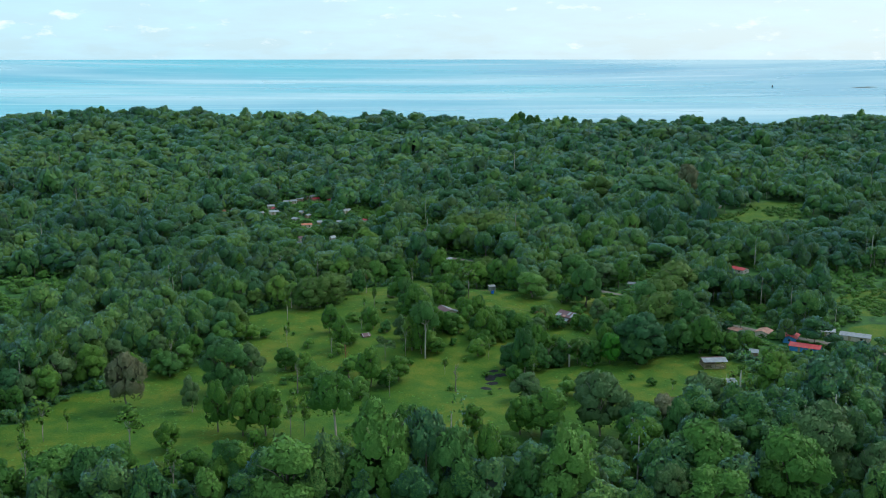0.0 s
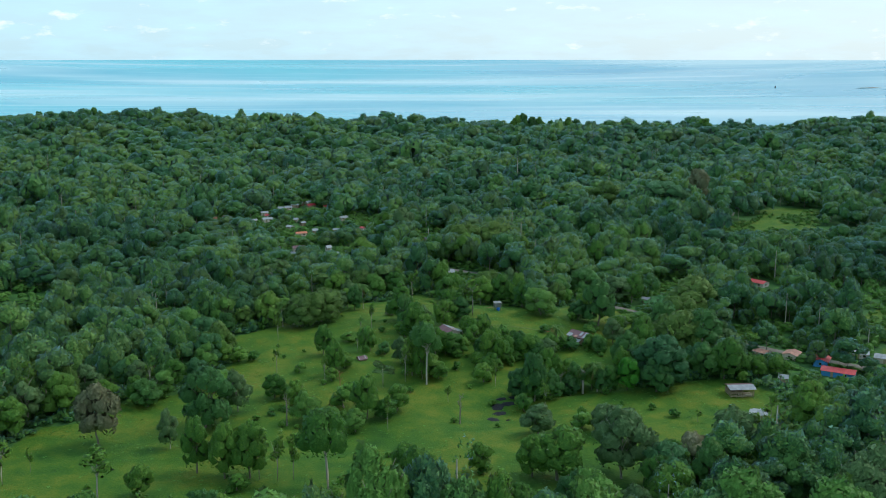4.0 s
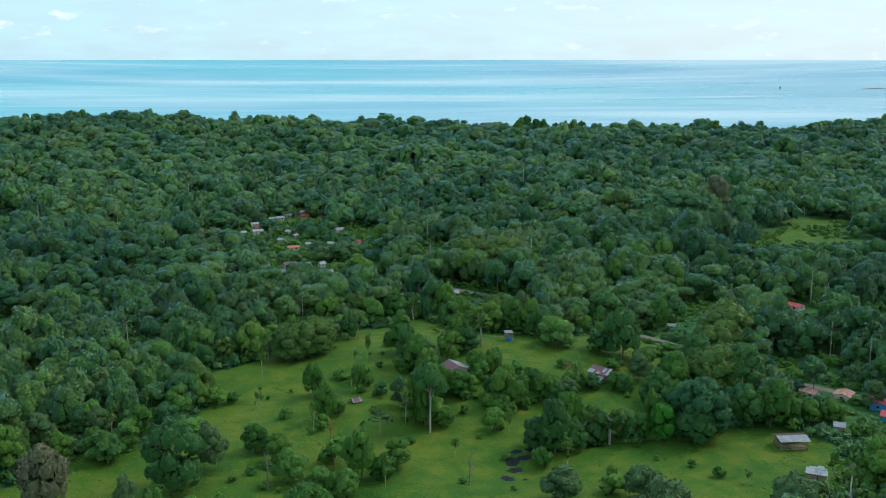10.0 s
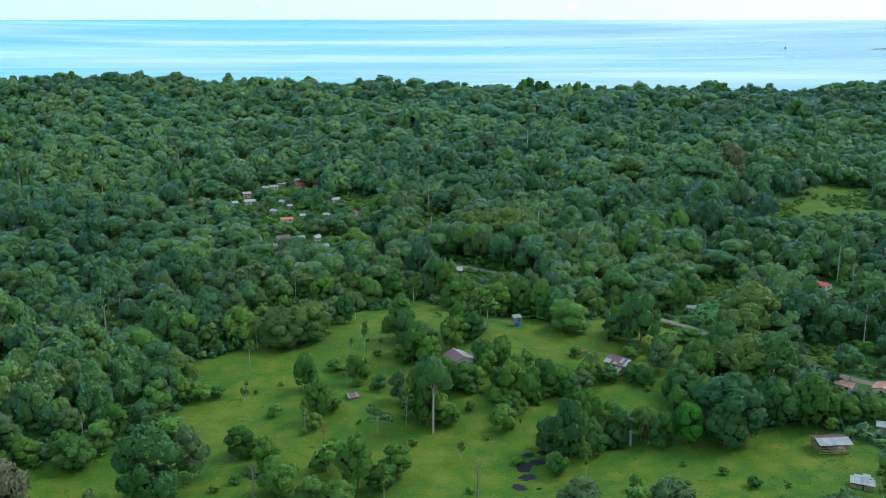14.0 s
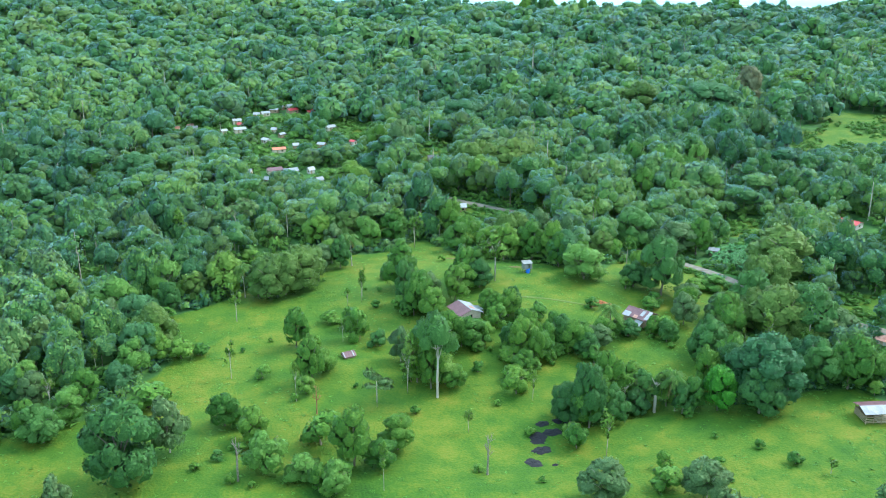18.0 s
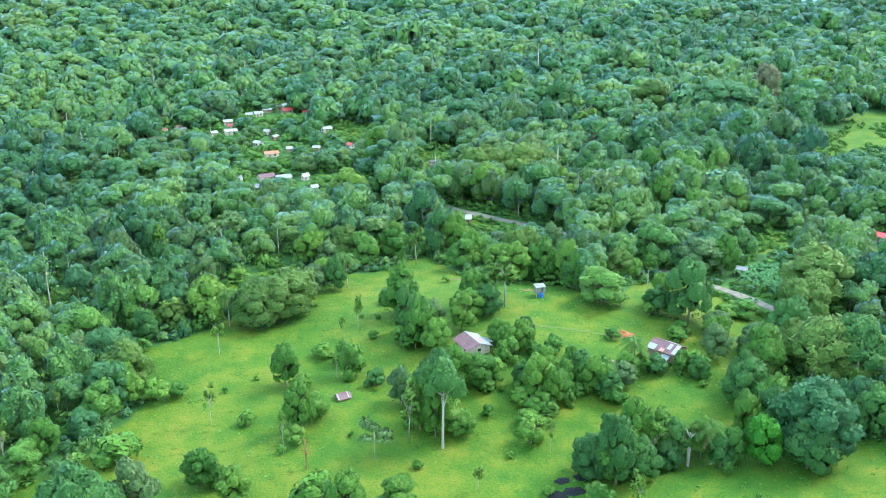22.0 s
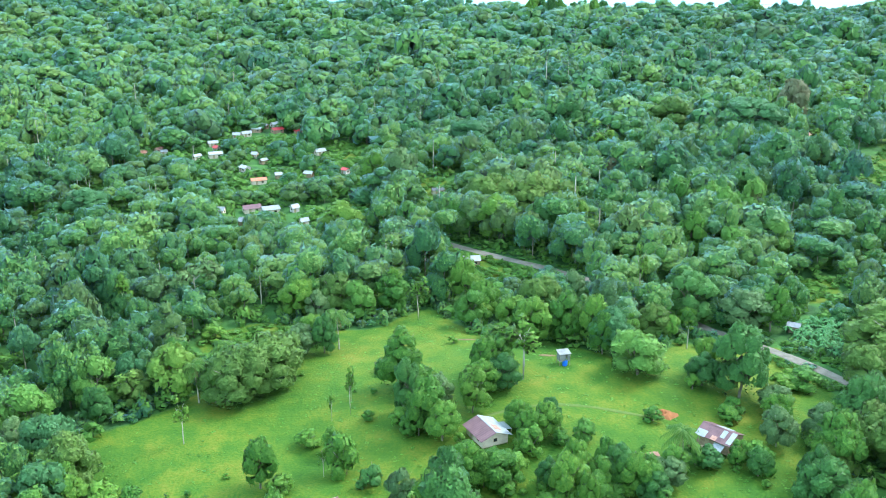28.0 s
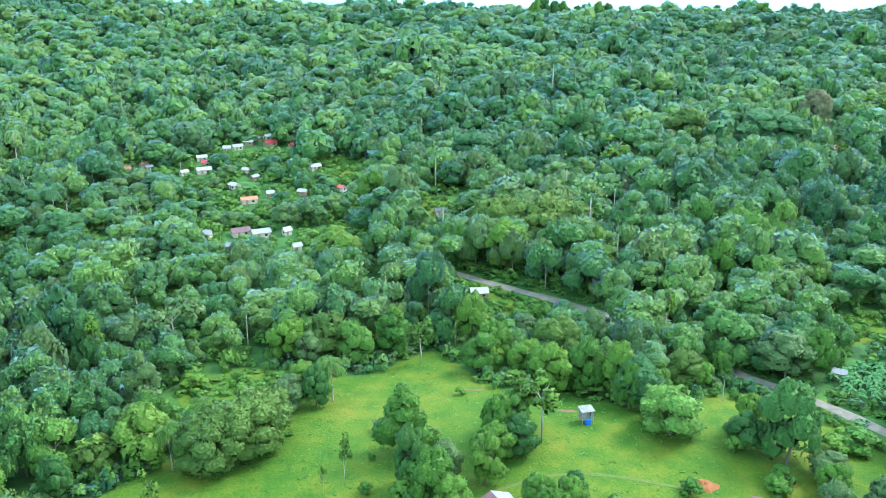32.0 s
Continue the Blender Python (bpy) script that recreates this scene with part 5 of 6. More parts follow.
def opening(parent, name, x, y, z, w, h, face, mat, label=""):
    """A door or window with a frame on a wall that faces -y, +y, -x or +x, and its pane."""
    ob = None
    fr, pane = bmesh.new(), bmesh.new()
    t = 0.09
    def slab(bm, u0, u1, z0, z1, o0, o1):
        if face in ("-y", "+y"):
            s = -1 if face == "-y" else 1
            box(bm, x + u0, x + u1, min(y + s * o0, y + s * o1), max(y + s * o0, y + s * o1), z + z0, z + z1)
        else:
            s = -1 if face == "-x" else 1
            box(bm, min(x + s * o0, x + s * o1), max(x + s * o0, x + s * o1), y + u0, y + u1, z + z0, z + z1)
    for u0, u1, z0, z1 in ((-w / 2 - t, -w / 2, 0, h), (w / 2, w / 2 + t, 0, h), (-w / 2 - t, w / 2 + t, h, h + t), (-w / 2 - t, w / 2 + t, -t, 0)):
        slab(fr, u0, u1, z0, z1, -0.02, 0.05)
    slab(pane, -w / 2, w / 2, 0, h, -0.02, 0.015)
    ob = part(name, fr, WOOD, parent)
    part("pane" if name == "window" else "panel", pane, mat, ob)
    return ob


def house(x, y, turn, length, width, wall_h, rise, roofs, wall, label, name="house", lift=0.0, over=0.5, waves=0, category="house", group="", fill=True):
    """A gabled house, its ridge along its own x: four walls, two corrugated roof sheets, door, windows, posts where it stands off the ground."""
    gz = float(np.min(H(x + np.array([-2, 2, 2, -2]), y + np.array([-2, -2, 2, 2]))))
    root = tagged(new(name), label, category, group)
    root.matrix_world = pose(x, y, gz, 0, 0, turn)
    l2, w2, z0, z1 = length / 2, width / 2, lift - (0.6 if not lift else 0), lift + wall_h
    th = 0.14
    if fill:
        for y0 in (-w2, w2 - th):
            bm = bmesh.new()
            box(bm, -l2, l2, y0, y0 + th, z0, z1)
            part("wall", bm, wall, root)
        for x0 in (-l2, l2 - th):
            bm = bmesh.new()
            lo = [(x0, -w2 + th, z0), (x0, w2 - th, z0), (x0, w2 - th, z1), (x0, 0, z1 + rise * (1 - th / w2)), (x0, -w2 + th, z1)]
            va = [bm.verts.new(p) for p in lo]
            vb = [bm.verts.new((p[0] + th, p[1], p[2])) for p in lo]
            bm.faces.new(va[::-1])
            bm.faces.new(vb)
            for k in range(5):
                bm.faces.new((va[k], va[(k + 1) % 5], vb[(k + 1) % 5], vb[k]))
            part("wall", bm, wall, root)
        opening(root, "door", -l2 * 0.35, -w2, max(lift, 0.0) + 0.1, 0.85, min(1.95, wall_h - 0.3), "-y", WOOD)
        if length > 5:
            opening(root, "window", l2 * 0.45, -w2, lift + wall_h * 0.42, 1.0, wall_h * 0.34, "-y", GLASS_DARK)
        opening(root, "window", -l2, 0, lift + wall_h * 0.42, 0.9, wall_h * 0.34, "-x", GLASS_DARK)
        opening(root, "window", l2, 0, lift + wall_h * 0.42, 0.9, wall_h * 0.34, "+x", GLASS_DARK)
    if lift > 0.3 or not fill:
        for px_ in (-l2 + 0.1, 0, l2 - 0.1):
            for py_ in (-w2 + 0.1, w2 - 0.1):
                bm = bmesh.new()
                box(bm, px_ - 0.09, px_ + 0.09, py_ - 0.09, py_ + 0.09, -1.0, (lift if fill else z1) + 0.02)
                part("post", bm, WOOD, root)
    if lift > 0.3:
        bm = bmesh.new()
        box(bm, -l2, l2, -w2, w2, lift - 0.16, lift - 0.004)
        part("floor_deck", bm, WOOD, root)
    rl, ro, drop = l2 + over, w2 + over, rise * over / w2
    n_w = waves or max(4, int(length * 1.6))
    for s, rm in ((-1, roofs[0]), (1, roofs[-1])):
        bm = bmesh.new()
        roof_sheet(bm, (-rl, 0, z1 + rise + 0.06), (rl, 0, z1 + rise + 0.06), (rl, s * ro, z1 - drop + 0.06), (-rl, s * ro, z1 - drop + 0.06), n_w)
        part("roof_panel", bm, ROOFS[rm], root, {"white": "pale zinc roof sheet", "grey": "grey zinc roof sheet"}.get(rm, rm + " painted roof sheet"))
    bm = bmesh.new()
    roof_sheet(bm, (-rl, -0.22, z1 + rise + 0.05), (rl, -0.22, z1 + rise + 0.05), (rl, 0, z1 + rise + 0.11), (-rl, 0, z1 + rise + 0.11), 2, 0.0)
    roof_sheet(bm, (-rl, 0, z1 + rise + 0.11), (rl, 0, z1 + rise + 0.11), (rl, 0.22, z1 + rise + 0.05), (-rl, 0.22, z1 + rise + 0.05), 2, 0.0)
    part("ridge_cap", bm, ROOFS[roofs[-1]], root)
    return root


# ---- houses in the pasture ----
h1 = house(18.4, 436.5, -66, 8.2, 7.0, 2.4, 1.35, ("maroon", "white"), WALLS[0], "small beige house with a half maroon, half white zinc roof", waves=14, over=0.8, lift=0.35)
bm = bmesh.new()
roof_sheet(bm, (-2.6, 3.6, 2.40), (1.4, 3.6, 2.40), (1.4, 6.2, 1.95), (-2.6, 6.2, 1.95), 6)
part("awning", bm, ROOFS["white"], h1, "pale zinc lean-to awning")
for ax in (-2.4, 1.2):
    bm = bmesh.new()
    box(bm, ax - 0.07, ax + 0.07, 6.0, 6.14, -0.8, 1.94)
    part("post", bm, WOOD, h1)
bm = bmesh.new()
roof_sheet(bm, (0.4, 0.6, 4.02), (3.0, 0.6, 4.02), (3.0, 2.2, 3.40), (0.4, 2.2, 3.40), 4)
part("roof_patch", bm, ROOFS["rust"], h1, "rusty replacement roof sheet")

h2 = house(76.0, 436.6, -48, 8.6, 7.0, 2.8, 1.6, ("maroon", "maroon"), WALLS[1], "wooden house on low posts with a patched maroon roof", lift=0.9, waves=14)
for x0, x1, y0, y1, rm in ((-4.6, -2.0, -4.2, -2.2, "white"), (1.2, 2.4, -2.6, -0.4, "white"), (3.4, 4.7, -3.6, -0.2, "white"), (-0.6, 0.9, -4.0, -2.8, "rust"), (-1.5, 2.0, 0.5, 3.8, "white")):
    bm = bmesh.new()
    za, zb = 5.3 - 1.6 * abs(y0) / 3.5 + 0.16, 5.3 - 1.6 * abs(y1) / 3.5 + 0.16
    roof_sheet(bm, (x0, y0, za), (x1, y0, za), (x1, y1, zb), (x0, y1, zb), 3)
    part("roof_patch", bm, ROOFS[rm], h2, rm + " patch of roof sheet")
bm = bmesh.new()
roof_sheet(bm, (0.6, -3.6, 3.0), (3.4, -3.6, 3.0), (3.4, -6.0, 1.9), (0.6, -6.0, 1.9), 5)
part("awning", bm, ROOFS["white"], h2, "pale sloping awning sheet")
for ax in (0.8, 3.2):
    bm = bmesh.new()
    box(bm, ax - 0.06, ax + 0.06, -5.9, -5.78, -0.8, 1.95)
    part("post", bm, WOOD, h2)
bm = bmesh.new()
for k in range(5):
    box(bm, -3.3, -2.3, -3.9 - 0.28 * k, -3.62 - 0.28 * k, 0.72 - 0.18 * k, 0.9 - 0.18 * k)
part("steps", bm, WOOD, h2)

barn = house(125.2, 374.2, 2, 9.0, 6.2, 3.3, 0.8, ("grey", "maroon"), WALLS[1], "open timber barn with a grey and maroon metal roof", name="barn", over=0.6, waves=15, fill=False, category="barn")
for k in range(5):
    bm = bmesh.new()
    box(bm, -4.4 + 2.2 * k - 0.05, -4.4 + 2.2 * k + 0.05, -3.02, -2.9, -0.3, 3.25)
    part("post", bm, WOOD, barn)
for z in (0.35, 0.85, 1.35, 1.9):
    for y0 in (-3.04, 2.98):
        bm = bmesh.new()
        box(bm, -4.4, 4.4, y0, y0 + 0.06, z, z + 0.22)
        part("board", bm, WOOD, barn)
    for x0 in (-4.46, 4.4):
        bm = bmesh.new()
        box(bm, x0, x0 + 0.06, -2.95, 2.95, z, z + 0.22)
        part("board", bm, WOOD, barn)
bm = bmesh.new()
box(bm, -4.2, 1.2, 0.4, 2.9, -0.2, 2.3)
part("inner_room", bm, WALLS[1], barn, "dark board-walled room")
bm = bmesh.new()
box(bm, -0.5, 3.9, -2.6, 0.2, -0.4, 0.9)
part("stall", bm, WALLS[0], barn, "pale block-walled stall")

# shelter of loose sheets
shelter = tagged(new("shelter"), "low broken shelter of loose pale zinc sheets", "shelter")
sg = float(H(124.4, 352.0))
shelter.matrix_world = pose(124.4, 352.0, sg, 0, 0, -28)
for k, (sx, sy, sl, sw, tilt) in enumerate(((-1.9, -0.6, 2.6, 3.6, 0.30), (0.4, -0.4, 2.4, 3.8, 0.34), (2.3, -0.9, 1.8, 3.0, 0.22), (-0.8, 1.7, 3.2, 2.2, 0.12), (1.6, 2.1, 2.2, 1.6, -0.10), (0.9, 3.2, 1.9, 1.4, 0.2))):
    bm = bmesh.new()
    roof_sheet(bm, (sx - sl / 2, sy + sw / 2, 1.9 + tilt), (sx + sl / 2, sy + sw / 2, 1.9 + tilt), (sx + sl / 2 + 0.2, sy - sw / 2, 1.9 - tilt), (sx - sl / 2 + 0.1, sy - sw / 2, 1.9 - tilt), 5)
    part("roof_panel", bm, ROOFS["grey" if k % 3 == 1 else "white"], shelter)
for sx, sy in ((-3.0, -2.2), (0, -2.2), (3.0, -2.2), (-3.0, 2.4), (0.2, 3.2), (2.6, 3.4)):
    bm = bmesh.new()
    tube(bm, [(sx, sy, -0.7), (sx, sy, 1.78)], [0.07, 0.06], 6)
    part("post", bm, WOOD, shelter)
for sx0, sx1, sy in ((-3.1, 0.2, -2.3), (0.6, 3.1, -2.3)):
    bm = bmesh.new()
    box(bm, sx0, sx1, sy - 0.05, sy, -0.3, 1.2)
    part("board_wall", bm, WALLS[1], shelter)

# small maroon hut
hut0 = house(-18.3, 414.0, 28, 3.4, 3.0, 0.8, 0.9, ("maroon", "maroon"), WALLS[1], "tiny board hut with a maroon sheet roof", name="hut", over=0.35, category="hut")
for x0 in (-1.9, 1.0):
    bm = bmesh.new()
    roof_sheet(bm, (x0, -0.1, 1.86), (x0 + 0.3, -0.1, 1.86), (x0 + 0.3, -1.8, 0.78), (x0, -1.8, 0.78), 1)
    part("roof_strip", bm, ROOFS["white"], hut0, "pale zinc strip")

house(57.6, 430.2, 20, 2.6, 2.2, 1.6, 0.5, ("rust", "rust"), WALLS[1], "tiny rusty-roofed privy beside the house", name="hut", over=0.25, category="hut")

# water stand
stand_ = tagged(new("water_stand"), "grey zinc booth on posts with a blue drum", "water stand")
stand_.matrix_world = pose(43.3, 475.0, float(H(43.3, 475.0)), 0, 0, 12)
for sx in (-1.5, 1.5):
    for sy in (-1.2, 1.2):
        bm = bmesh.new()
        tube(bm, [(sx, sy, -0.7), (sx, sy, 3.7)], [0.09, 0.08], 6)
        part("post", bm, WOOD, stand_)
bm = bmesh.new()
roof_sheet(bm, (-1.8, 1.5, 4.0), (1.8, 1.5, 4.0), (1.8, -1.5, 3.6), (-1.8, -1.5, 3.6), 7)
part("roof_panel", bm, ROOFS["old"], stand_)
for x0, x1, y0, y1 in ((-1.55, 0.2, -1.26, -1.22), (0.7, 1.55, -1.26, -1.22), (-1.55, 1.55, 1.22, 1.26), (-1.56, -1.52, -1.2, 1.2), (1.52, 1.56, -1.2, 1.2)):
    bm = bmesh.new()
    box(bm, x0, x1, y0, y1, 1.3, 3.55)
    part("sheet_wall", bm, ROOFS["old"], stand_, "weathered zinc sheet")
bm = bmesh.new()
tube(bm, [(0.1, -0.9, -0.2), (0.1, -0.9, 0.1), (0.1, -0.9, 0.5), (0.1, -0.9, 1.5), (0.1, -0.9, 1.56)], [0.75, 0.78, 0.8, 0.78, 0.6], 16)
part("drum", bm, BLUE, stand_, "bright blue plastic water drum")

# ---- village and far houses ----
house(170.5, 406.5, 58, 8.0, 5.5, 2.6, 1.0, ("red", "red"), WALLS[3], "blue-walled house with a bright red metal roof", waves=14, group="village houses")
hrng = np.random.default_rng(21)
HUT_LABEL = {"white": "small house with a pale zinc roof among trees", "grey": "small house with a weathered grey zinc roof", "red": "house with a bright red metal roof", "orange": "low house with an orange-red roof",
             "maroon": "board house with a dark maroon roof", "rust": "old house with a rusty brown roof", "dark": "dark low hut in a grassy clearing"}
for x, y, w, c in HUTS:
    ln = max(3.2, min(13, w * 0.9))
    house(x, y, -32.0 if ln > 11 else float(hrng.uniform(-55, 55)), ln if c != "rust" else min(ln, 8), max(3.0, min(6.5, ln * hrng.uniform(0.65, 0.9))), 2.4, float(hrng.uniform(0.7, 1.2)), (c, c), WALLS[3 if (c == "red" and ln > 12) else int(hrng.integers(0, 3))], HUT_LABEL[c], over=0.4, group="village houses")

# ---- palms, bare trees, bananas ----
LEAF_PALM = leaf_material("leaf_palm", [(0, (0.045, 0.125, 0.024)), (0.5, (0.080, 0.180, 0.032)), (1, (0.14, 0.24, 0.048))])
LEAF_DRY = leaf_material("leaf_dry", [(0, (0.16, 0.10, 0.045)), (0.5, (0.27, 0.18, 0.08)), (1, (0.38, 0.27, 0.13))])
LEAF_BANANA = leaf_material("leaf_banana", [(0, (0.05, 0.17, 0.06)), (0.5, (0.08, 0.24, 0.08)), (1, (0.13, 0.33, 0.11))])


def palm(x, y, h, w, rng, label="coconut palm with a thin pale trunk"):
    root = tagged(new("palm_tree"), label, "palm", "palms by the pasture")
    root.matrix_world = pose(x, y, float(H(x, y)), 0, 0, rng.uniform(0, 360))
    bend = rng.uniform(0.03, 0.10) * h
    top = h * 0.86
    pts = [(bend * (k / 6) ** 2, 0, -0.5 + (top + 0.5) * k / 6) for k in range(7)]
    bm = bmesh.new()
    tube(bm, pts, [0.26, 0.20, 0.17, 0.15, 0.14, 0.13, 0.12], 7)
    part("trunk", bm, BARK_PALE, root, smooth=True)
    for k in range(27):
        dead = k > 22  # dry fronds that hang under the crown
        a, el, ln = 2.39996 * k, -1.0 if dead else rng.uniform(-0.15, 1.2), w * (0.36 if dead else 0.56) * rng.uniform(0.85, 1.1)
        tris, mid = [], []
        for j in range(11):
            f = j / 10
            r, z = ln * f * math.cos(el * (1 - 0.3 * f)), ln * (f * math.sin(el) - 0.80 * f * f)
            mid.append(Vector((pts[-1][0] + r * math.cos(a), r * math.sin(a), top + z)))
        side = Vector((-math.sin(a), math.cos(a), 0))
        for j in range(1, 10):
            for s in (-1, 1):
                q = 0.24 * ln * math.sin(math.pi * (0.12 + 0.8 * j / 10)) + 0.15
                step = mid[j + 1] - mid[j]
                tip = mid[j] + side * s * q + step * 0.9 - Vector((0, 0, 0.75 * q))
                tris.append((mid[j] - step * 0.42, mid[j] + step * 0.42, tip))
        tri = np.array([[tuple(v) for v in t] for t in tris])
        fr = new("frond", crown_mesh("frond", tri, rng.uniform(0.1, 0.9, len(tri)), LEAF_DRY if dead else LEAF_PALM))
        fr.parent = root
    return root


for x, y, h, w in PALMS:
    palm(x, y, h, max(w * 1.15, 8.6), rng)


def bare_tree(x, y, h, w, rng, mat, label):
    root = tagged(new("bare_tree"), label, "tree", "bare trees")
    root.matrix_world = pose(x, y, float(H(x, y)), 0, 0, rng.uniform(0, 360))
    bm = bmesh.new()
    tube(bm, [(0, 0, -0.5), (0.1, 0, h * 0.4), (0.05, 0.1, h * 0.75), (0.1, 0.1, h)], [0.03 * h, 0.022 * h, 0.013 * h, 0.004 * h], 7)
    part("trunk", bm, mat, root, smooth=True)
    for k in range(9):
        a, z0, r = 2.4 * k, h * rng.uniform(0.4, 0.85), w * rng.uniform(0.3, 0.6)
        bm = bmesh.new()
        p1 = (r * 0.5 * math.cos(a), r * 0.5 * math.sin(a), z0 + h * 0.10)
        p2 = (r * math.cos(a + 0.3), r * math.sin(a + 0.3), z0 + h * 0.16)
        tube(bm, [(0.05, 0, z0), p1, p2], [0.009 * h, 0.006 * h, 0.002 * h], 5)
        tube(bm, [p1, (p1[0] * 1.3, p1[1] * 0.8, p1[2] + h * 0.12)], [0.005 * h, 0.0015 * h], 4)
        tube(bm, [p1, (p1[0] * 0.8, p1[1] * 1.5, p1[2] + h * 0.07)], [0.004 * h, 0.0015 * h], 4)
        part("limb", bm, mat, root)
    return root


for k, (x, y, h, w) in enumerate(BARE):
    bare_tree(x, y, h, max(w, 3), rng, BARK_RED if k == 0 else BARK, "leafless reddish tree with broken limbs" if k == 0 else "dead grey tree with broken limbs")


def banana_meshes(rng):
    out = []
    for k in range(9):
        a, ln, el = 2.4 * k, rng.uniform(1.7, 2.5), rng.uniform(0.5, 1.3)
        rows = []
        for j in range(6):
            f = j / 5
            c = Vector((ln * f * math.cos(el) * math.cos(a), ln * f * math.cos(el) * math.sin(a), 1.6 + ln * (f * math.sin(el) - 0.75 * f * f)))
            s = Vector((-math.sin(a), math.cos(a), 0)) * 0.38 * math.sin(math.pi * (0.08 + 0.9 * f))
            rows.append((c - s - Vector((0, 0, 0.08)), c, c + s - Vector((0, 0, 0.08))))
        tri = []
        for r0, r1 in zip(rows, rows[1:]):
            for p, q in ((0, 1), (1, 2)):
                tri += [(r0[p], r0[q], r1[q]), (r0[p], r1[q], r1[p])]
        tri = np.array([[tuple(v) for v in t] for t in tri])
        out.append(crown_mesh("leaf", tri, np.full(len(tri), rng.uniform(0.1, 0.9)), LEAF_BANANA))
    return out


BANANA = banana_meshes(rng)
bm = bmesh.new()
tube(bm, [(0, 0, -0.3), (0, 0, 0.8), (0, 0, 1.75)], [0.16, 0.13, 0.07], 7)
stem = bpy.data.meshes.new("stem")
bm.to_mesh(stem)
bm.free()
stem.materials.append(LEAF_BANANA)
GROVE = [(119, 499), (120, 511), (140, 517), (150, 500), (127, 486)]
bx, by = scatter(rng, 112, 152, 482, 520, 2.7)
keep = inside(bx, by, GROVE) & (off_line(bx, by, ROAD_LINE) > 4.0)
for x, y in zip(bx[keep], by[keep]):
    root = tagged(new("banana_plant"), "banana plant with long drooping green leaves", "banana plant", "bananas by the road")
    root.matrix_world = pose(float(x), float(y), float(H(x, y)), 0, 0, rng.uniform(0, 360)) @ Matrix.Scale(rng.uniform(0.9, 1.4), 4)
    for key, me in [("stem", stem)] + [("leaf", q) for q in BANANA]:
        ob = new(key, me)
        ob.parent = root


# ---- clay bank, black sheets, weeds ----
def blob(x, y, rx, ry, lift, mat, name, label, category, rng, kind="", hump=0.3, n=22):
    """An irregular sheet lying on the ground, a little humped."""
    bm = bmesh.new()
    ph = rng.uniform(0, 6.28, 3)
    rings = []
    for q, up in ((1.0, -0.06), (0.92, 0.06), (0.55, 0.7), (0.2, 1.0)):
        ring = []
        for k in range(n):
            a = 6.2832 * k / n
            r = q * (1 + 0.16 * math.sin(2 * a + ph[0]) + 0.10 * math.sin(5 * a + ph[1]) + 0.06 * math.sin(9 * a + ph[2]))
            px_, py_ = x + rx * r * math.cos(a), y + ry * r * math.sin(a)
            ring.append(bm.verts.new((px_ - x, py_ - y, float(H(px_, py_)) - float(H(x, y)) + lift + hump * up * (1 + 0.4 * math.sin(3 * a + q * 7)))))
        rings.append(ring)
    for r0, r1 in zip(rings, rings[1:]):
        for k in range(n):
            bm.faces.new((r0[k], r0[(k + 1) % n], r1[(k + 1) % n], r1[k]))
    bm.faces.new(rings[-1])
    me = bpy.data.meshes.new(name)
    bm.to_mesh(me)
    bm.free()
    me.materials.append(mat)
    ob = tagged(new(name, me), label, category, "", kind)
    ob.location = (x, y, float(H(x, y)))
    return ob


blob(65.2, 449.8, 3.6, 2.8, 0.05, CLAY, "clay_bank", "bare bank of orange clay soil", "soil", rng, "structure", 0.8)
blob(39.8, 482.0, 2.6, 0.9, 0.03, SOIL, "bare_soil", "strip of bare reddish soil", "soil", rng, "structure", 0.1)
blob(17.6, 500.5, 2.8, 0.8, 0.03, SOIL, "bare_soil", "strip of bare reddish soil", "soil", rng, "structure", 0.15)
for x, y, rx, ry in ((33.8, 372.8, 2.6, 2.4), (38.0, 375.2, 2.4, 1.8), (34.0, 367.2, 2.3, 2.2), (31.0, 360.6, 2.2, 2.4), (41.0, 380.2, 2.0, 1.6), (35.8, 379.0, 1.7, 1.3), (36.2, 359.0, 0.9, 0.7)):
    blob(x, y, rx, ry, 0.06, BLACK, "plastic_sheet", "black plastic sheet lying in the grass", "plastic sheet", rng, "", 0.22)

# weeds and tussocks
wx, wy = scatter(rng, -150, 150, 262, 530, 1.7)
keep = is_open(wx, wy) & (rng.uniform(0, 1, len(wx)) < 0.10 + 0.5 * (patch(wx * 2.3, wy * 2.3) - 0.42))
wx, wy = wx[keep], wy[keep]
tuft = far_templates(10, 0.30, ["layer"], [0.0], 0.6, 9, 0)
tuft = [(q, j, np.tile((0.0, 0.0, 1.0), (len(o), 1))) for q, j, o in tuft]
woods("weeds", "tussocks and low weeds in the pasture", wx, wy, rng.uniform(0.06, 0.2, len(wx)), rng.uniform(0.4, 1.3, len(wx)), tuft, rng, False, "weed")

# low shrubs round the pasture's trees
for k in range(60):
    x, y = rng.uniform(-95, 100), rng.uniform(300, 500)
    if not is_open(np.array([x]), np.array([y]))[0] or min(math.hypot(x - q[0], y - q[1]) for q in CLEAR) < 7:
        continue
    s = rng.uniform(0.8, 2.6)
    plant("SH", float(x), float(y), s, s * rng.uniform(1.0, 1.6), rng, "shrubs in the pasture")

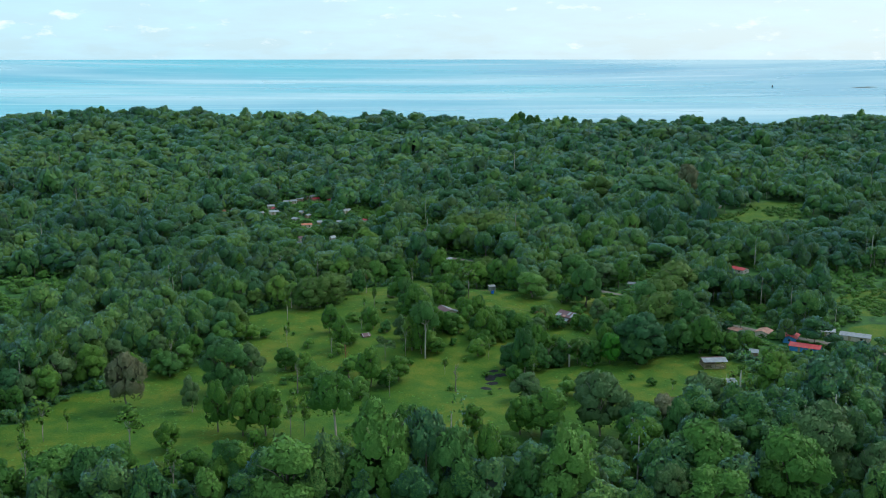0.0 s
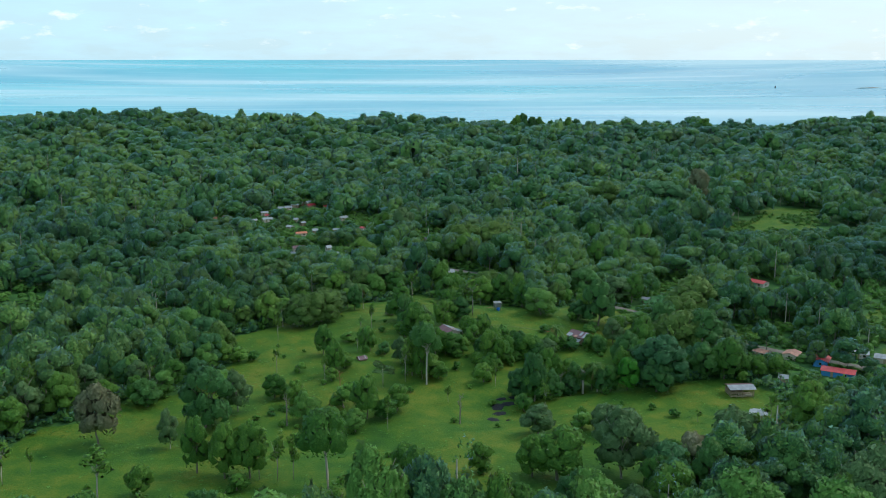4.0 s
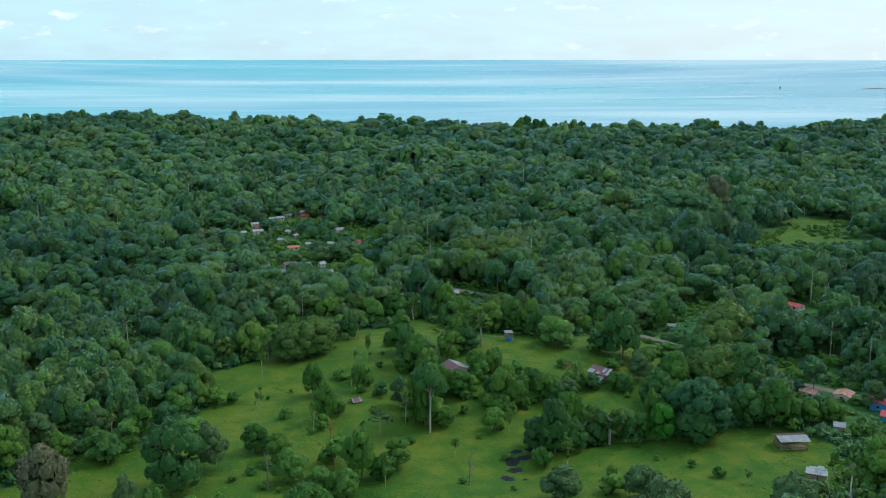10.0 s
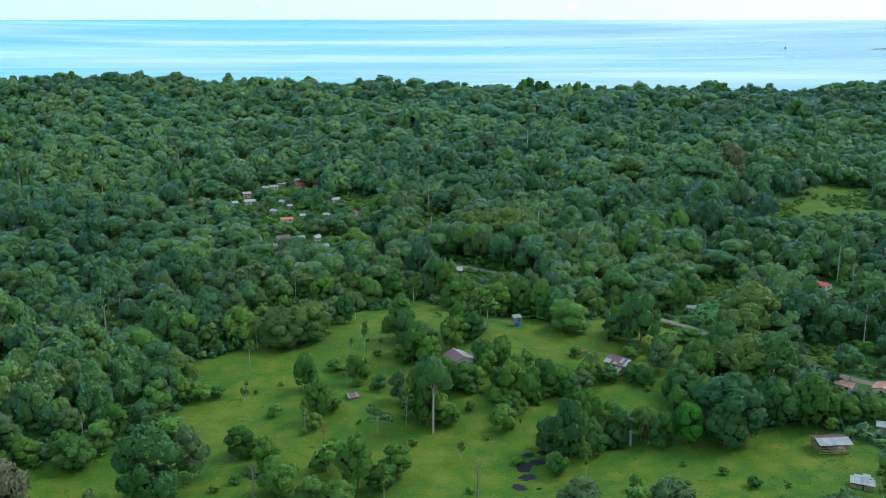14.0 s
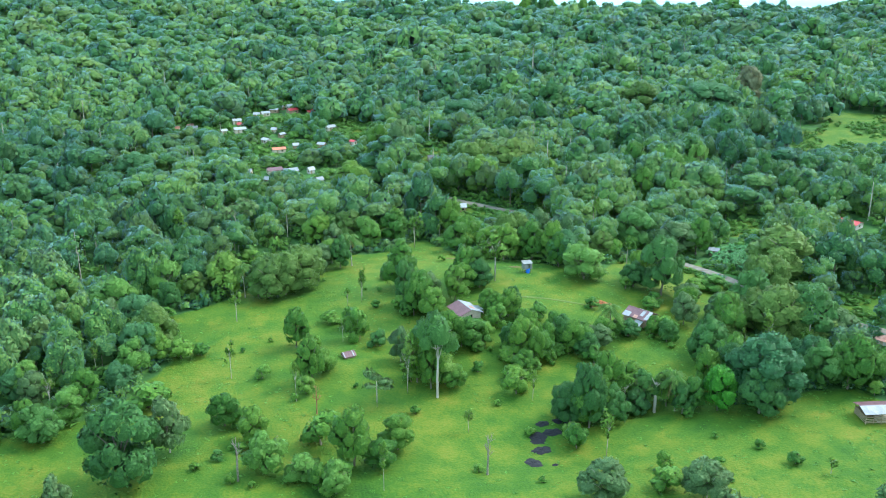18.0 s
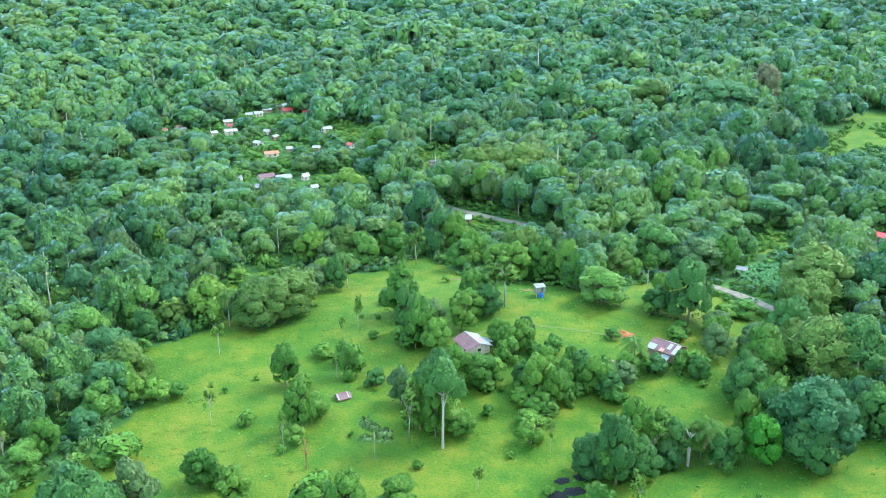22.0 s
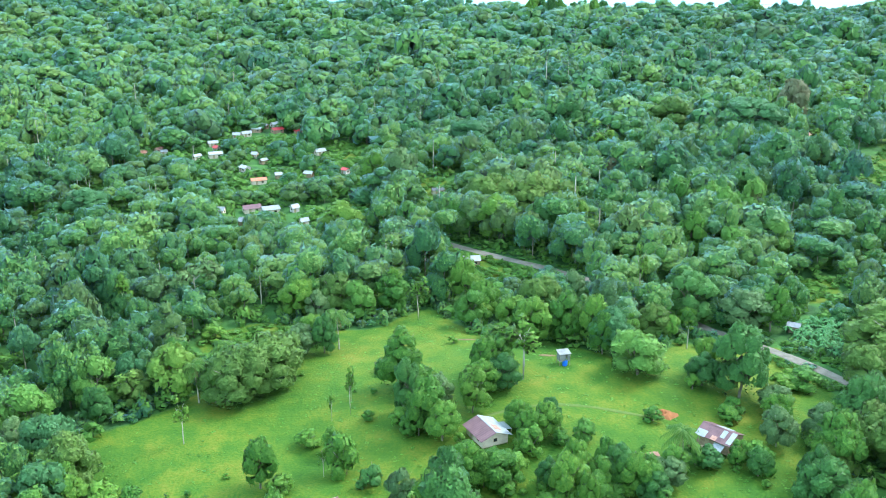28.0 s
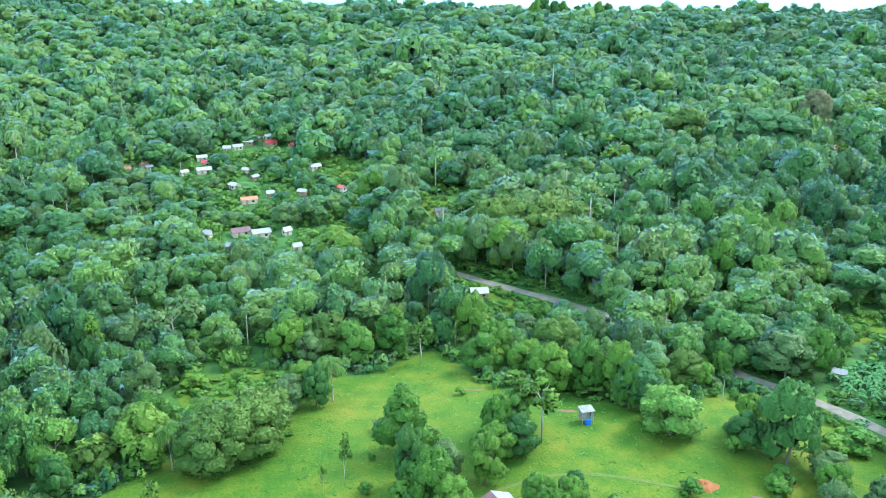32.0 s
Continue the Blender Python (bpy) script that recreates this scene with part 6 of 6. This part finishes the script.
# ---- boat far out ----
boat = tagged(new("sailing_boat"), "small dark sailing boat far out on the water", "boat")
BOAT_R = math.hypot(1266, 3328 - 130)
boat.matrix_world = pose(1266, 3328, -6 + 113 * max(0.0, (BOAT_R - 2400) / 2320) ** 1.9, 0, 0, 20) @ Matrix.Scale(0.65, 4)
bm = bmesh.new()
tube(bm, [(-6.5, 0, 0.9), (-4, 0, 0.5), (0, 0, 0.4), (4, 0, 0.5), (7, 0, 1.2)], [0.2, 1.3, 1.7, 1.2, 0.1], 8)
part("hull", bm, ROOFS["dark"], boat)
bm = bmesh.new()
tube(bm, [(0.5, 0, 1), (0.5, 0, 15)], [0.18, 0.10], 6)
part("mast", bm, WOOD, boat)
for pts in (((0.3, 0.05, 2.4), (-5, 0.3, 2.4), (0.3, 0.05, 14.5)), ((0.8, 0.05, 13), (0.8, 0.05, 2.2), (6.2, 0.2, 1.8))):
    bm = bmesh.new()
    a = [bm.verts.new(p) for p in pts]
    b2 = [bm.verts.new((p[0], p[1] + 0.12, p[2])) for p in pts]
    bm.faces.new(a)
    bm.faces.new(b2[::-1])
    for k in range(3):
        bm.faces.new((a[k], b2[k], b2[(k + 1) % 3], a[(k + 1) % 3]))
    part("sail", bm, ROOFS["dark"], boat)
islet = blob(1560, 3244, 46, 9, 0, BARK, "sand_spit", "low dark spit of land far out at sea", "spit", rng, "structure", 1.6)
islet.location.z = 20.6

# a pale plank and a barrel in the grass by the road
plank = tagged(new("plank"), "pale weathered plank lying in the grass", "plank")
plank.matrix_world = pose(94.5, 447.0, float(H(94.5, 447.0)) + 0.12, 0, 0, 4)
bm = bmesh.new()
box(bm, -1.6, 1.6, -0.25, 0.25, -0.06, 0.06)
part("board", bm, WALLS[2], plank)
bm = bmesh.new()
box(bm, -1.2, -1.0, -0.3, 0.3, -0.2, -0.061)
part("batten", bm, WOOD, plank)
barrel = tagged(new("barrel"), "white plastic barrel standing by the road", "barrel")
barrel.matrix_world = pose(113.5, 474.5, float(H(113.5, 474.5)))
bm = bmesh.new()
tube(bm, [(0, 0, -0.1), (0, 0, 0.2), (0, 0, 0.6), (0, 0, 1.05), (0, 0, 1.15)], [0.42, 0.48, 0.52, 0.48, 0.36], 14)
part("body", bm, WALLS[2], barrel, smooth=True)
bm = bmesh.new()
tube(bm, [(0, 0, 1.152), (0, 0, 1.22)], [0.30, 0.28], 14)
part("lid", bm, BLUE, barrel, "blue lid")
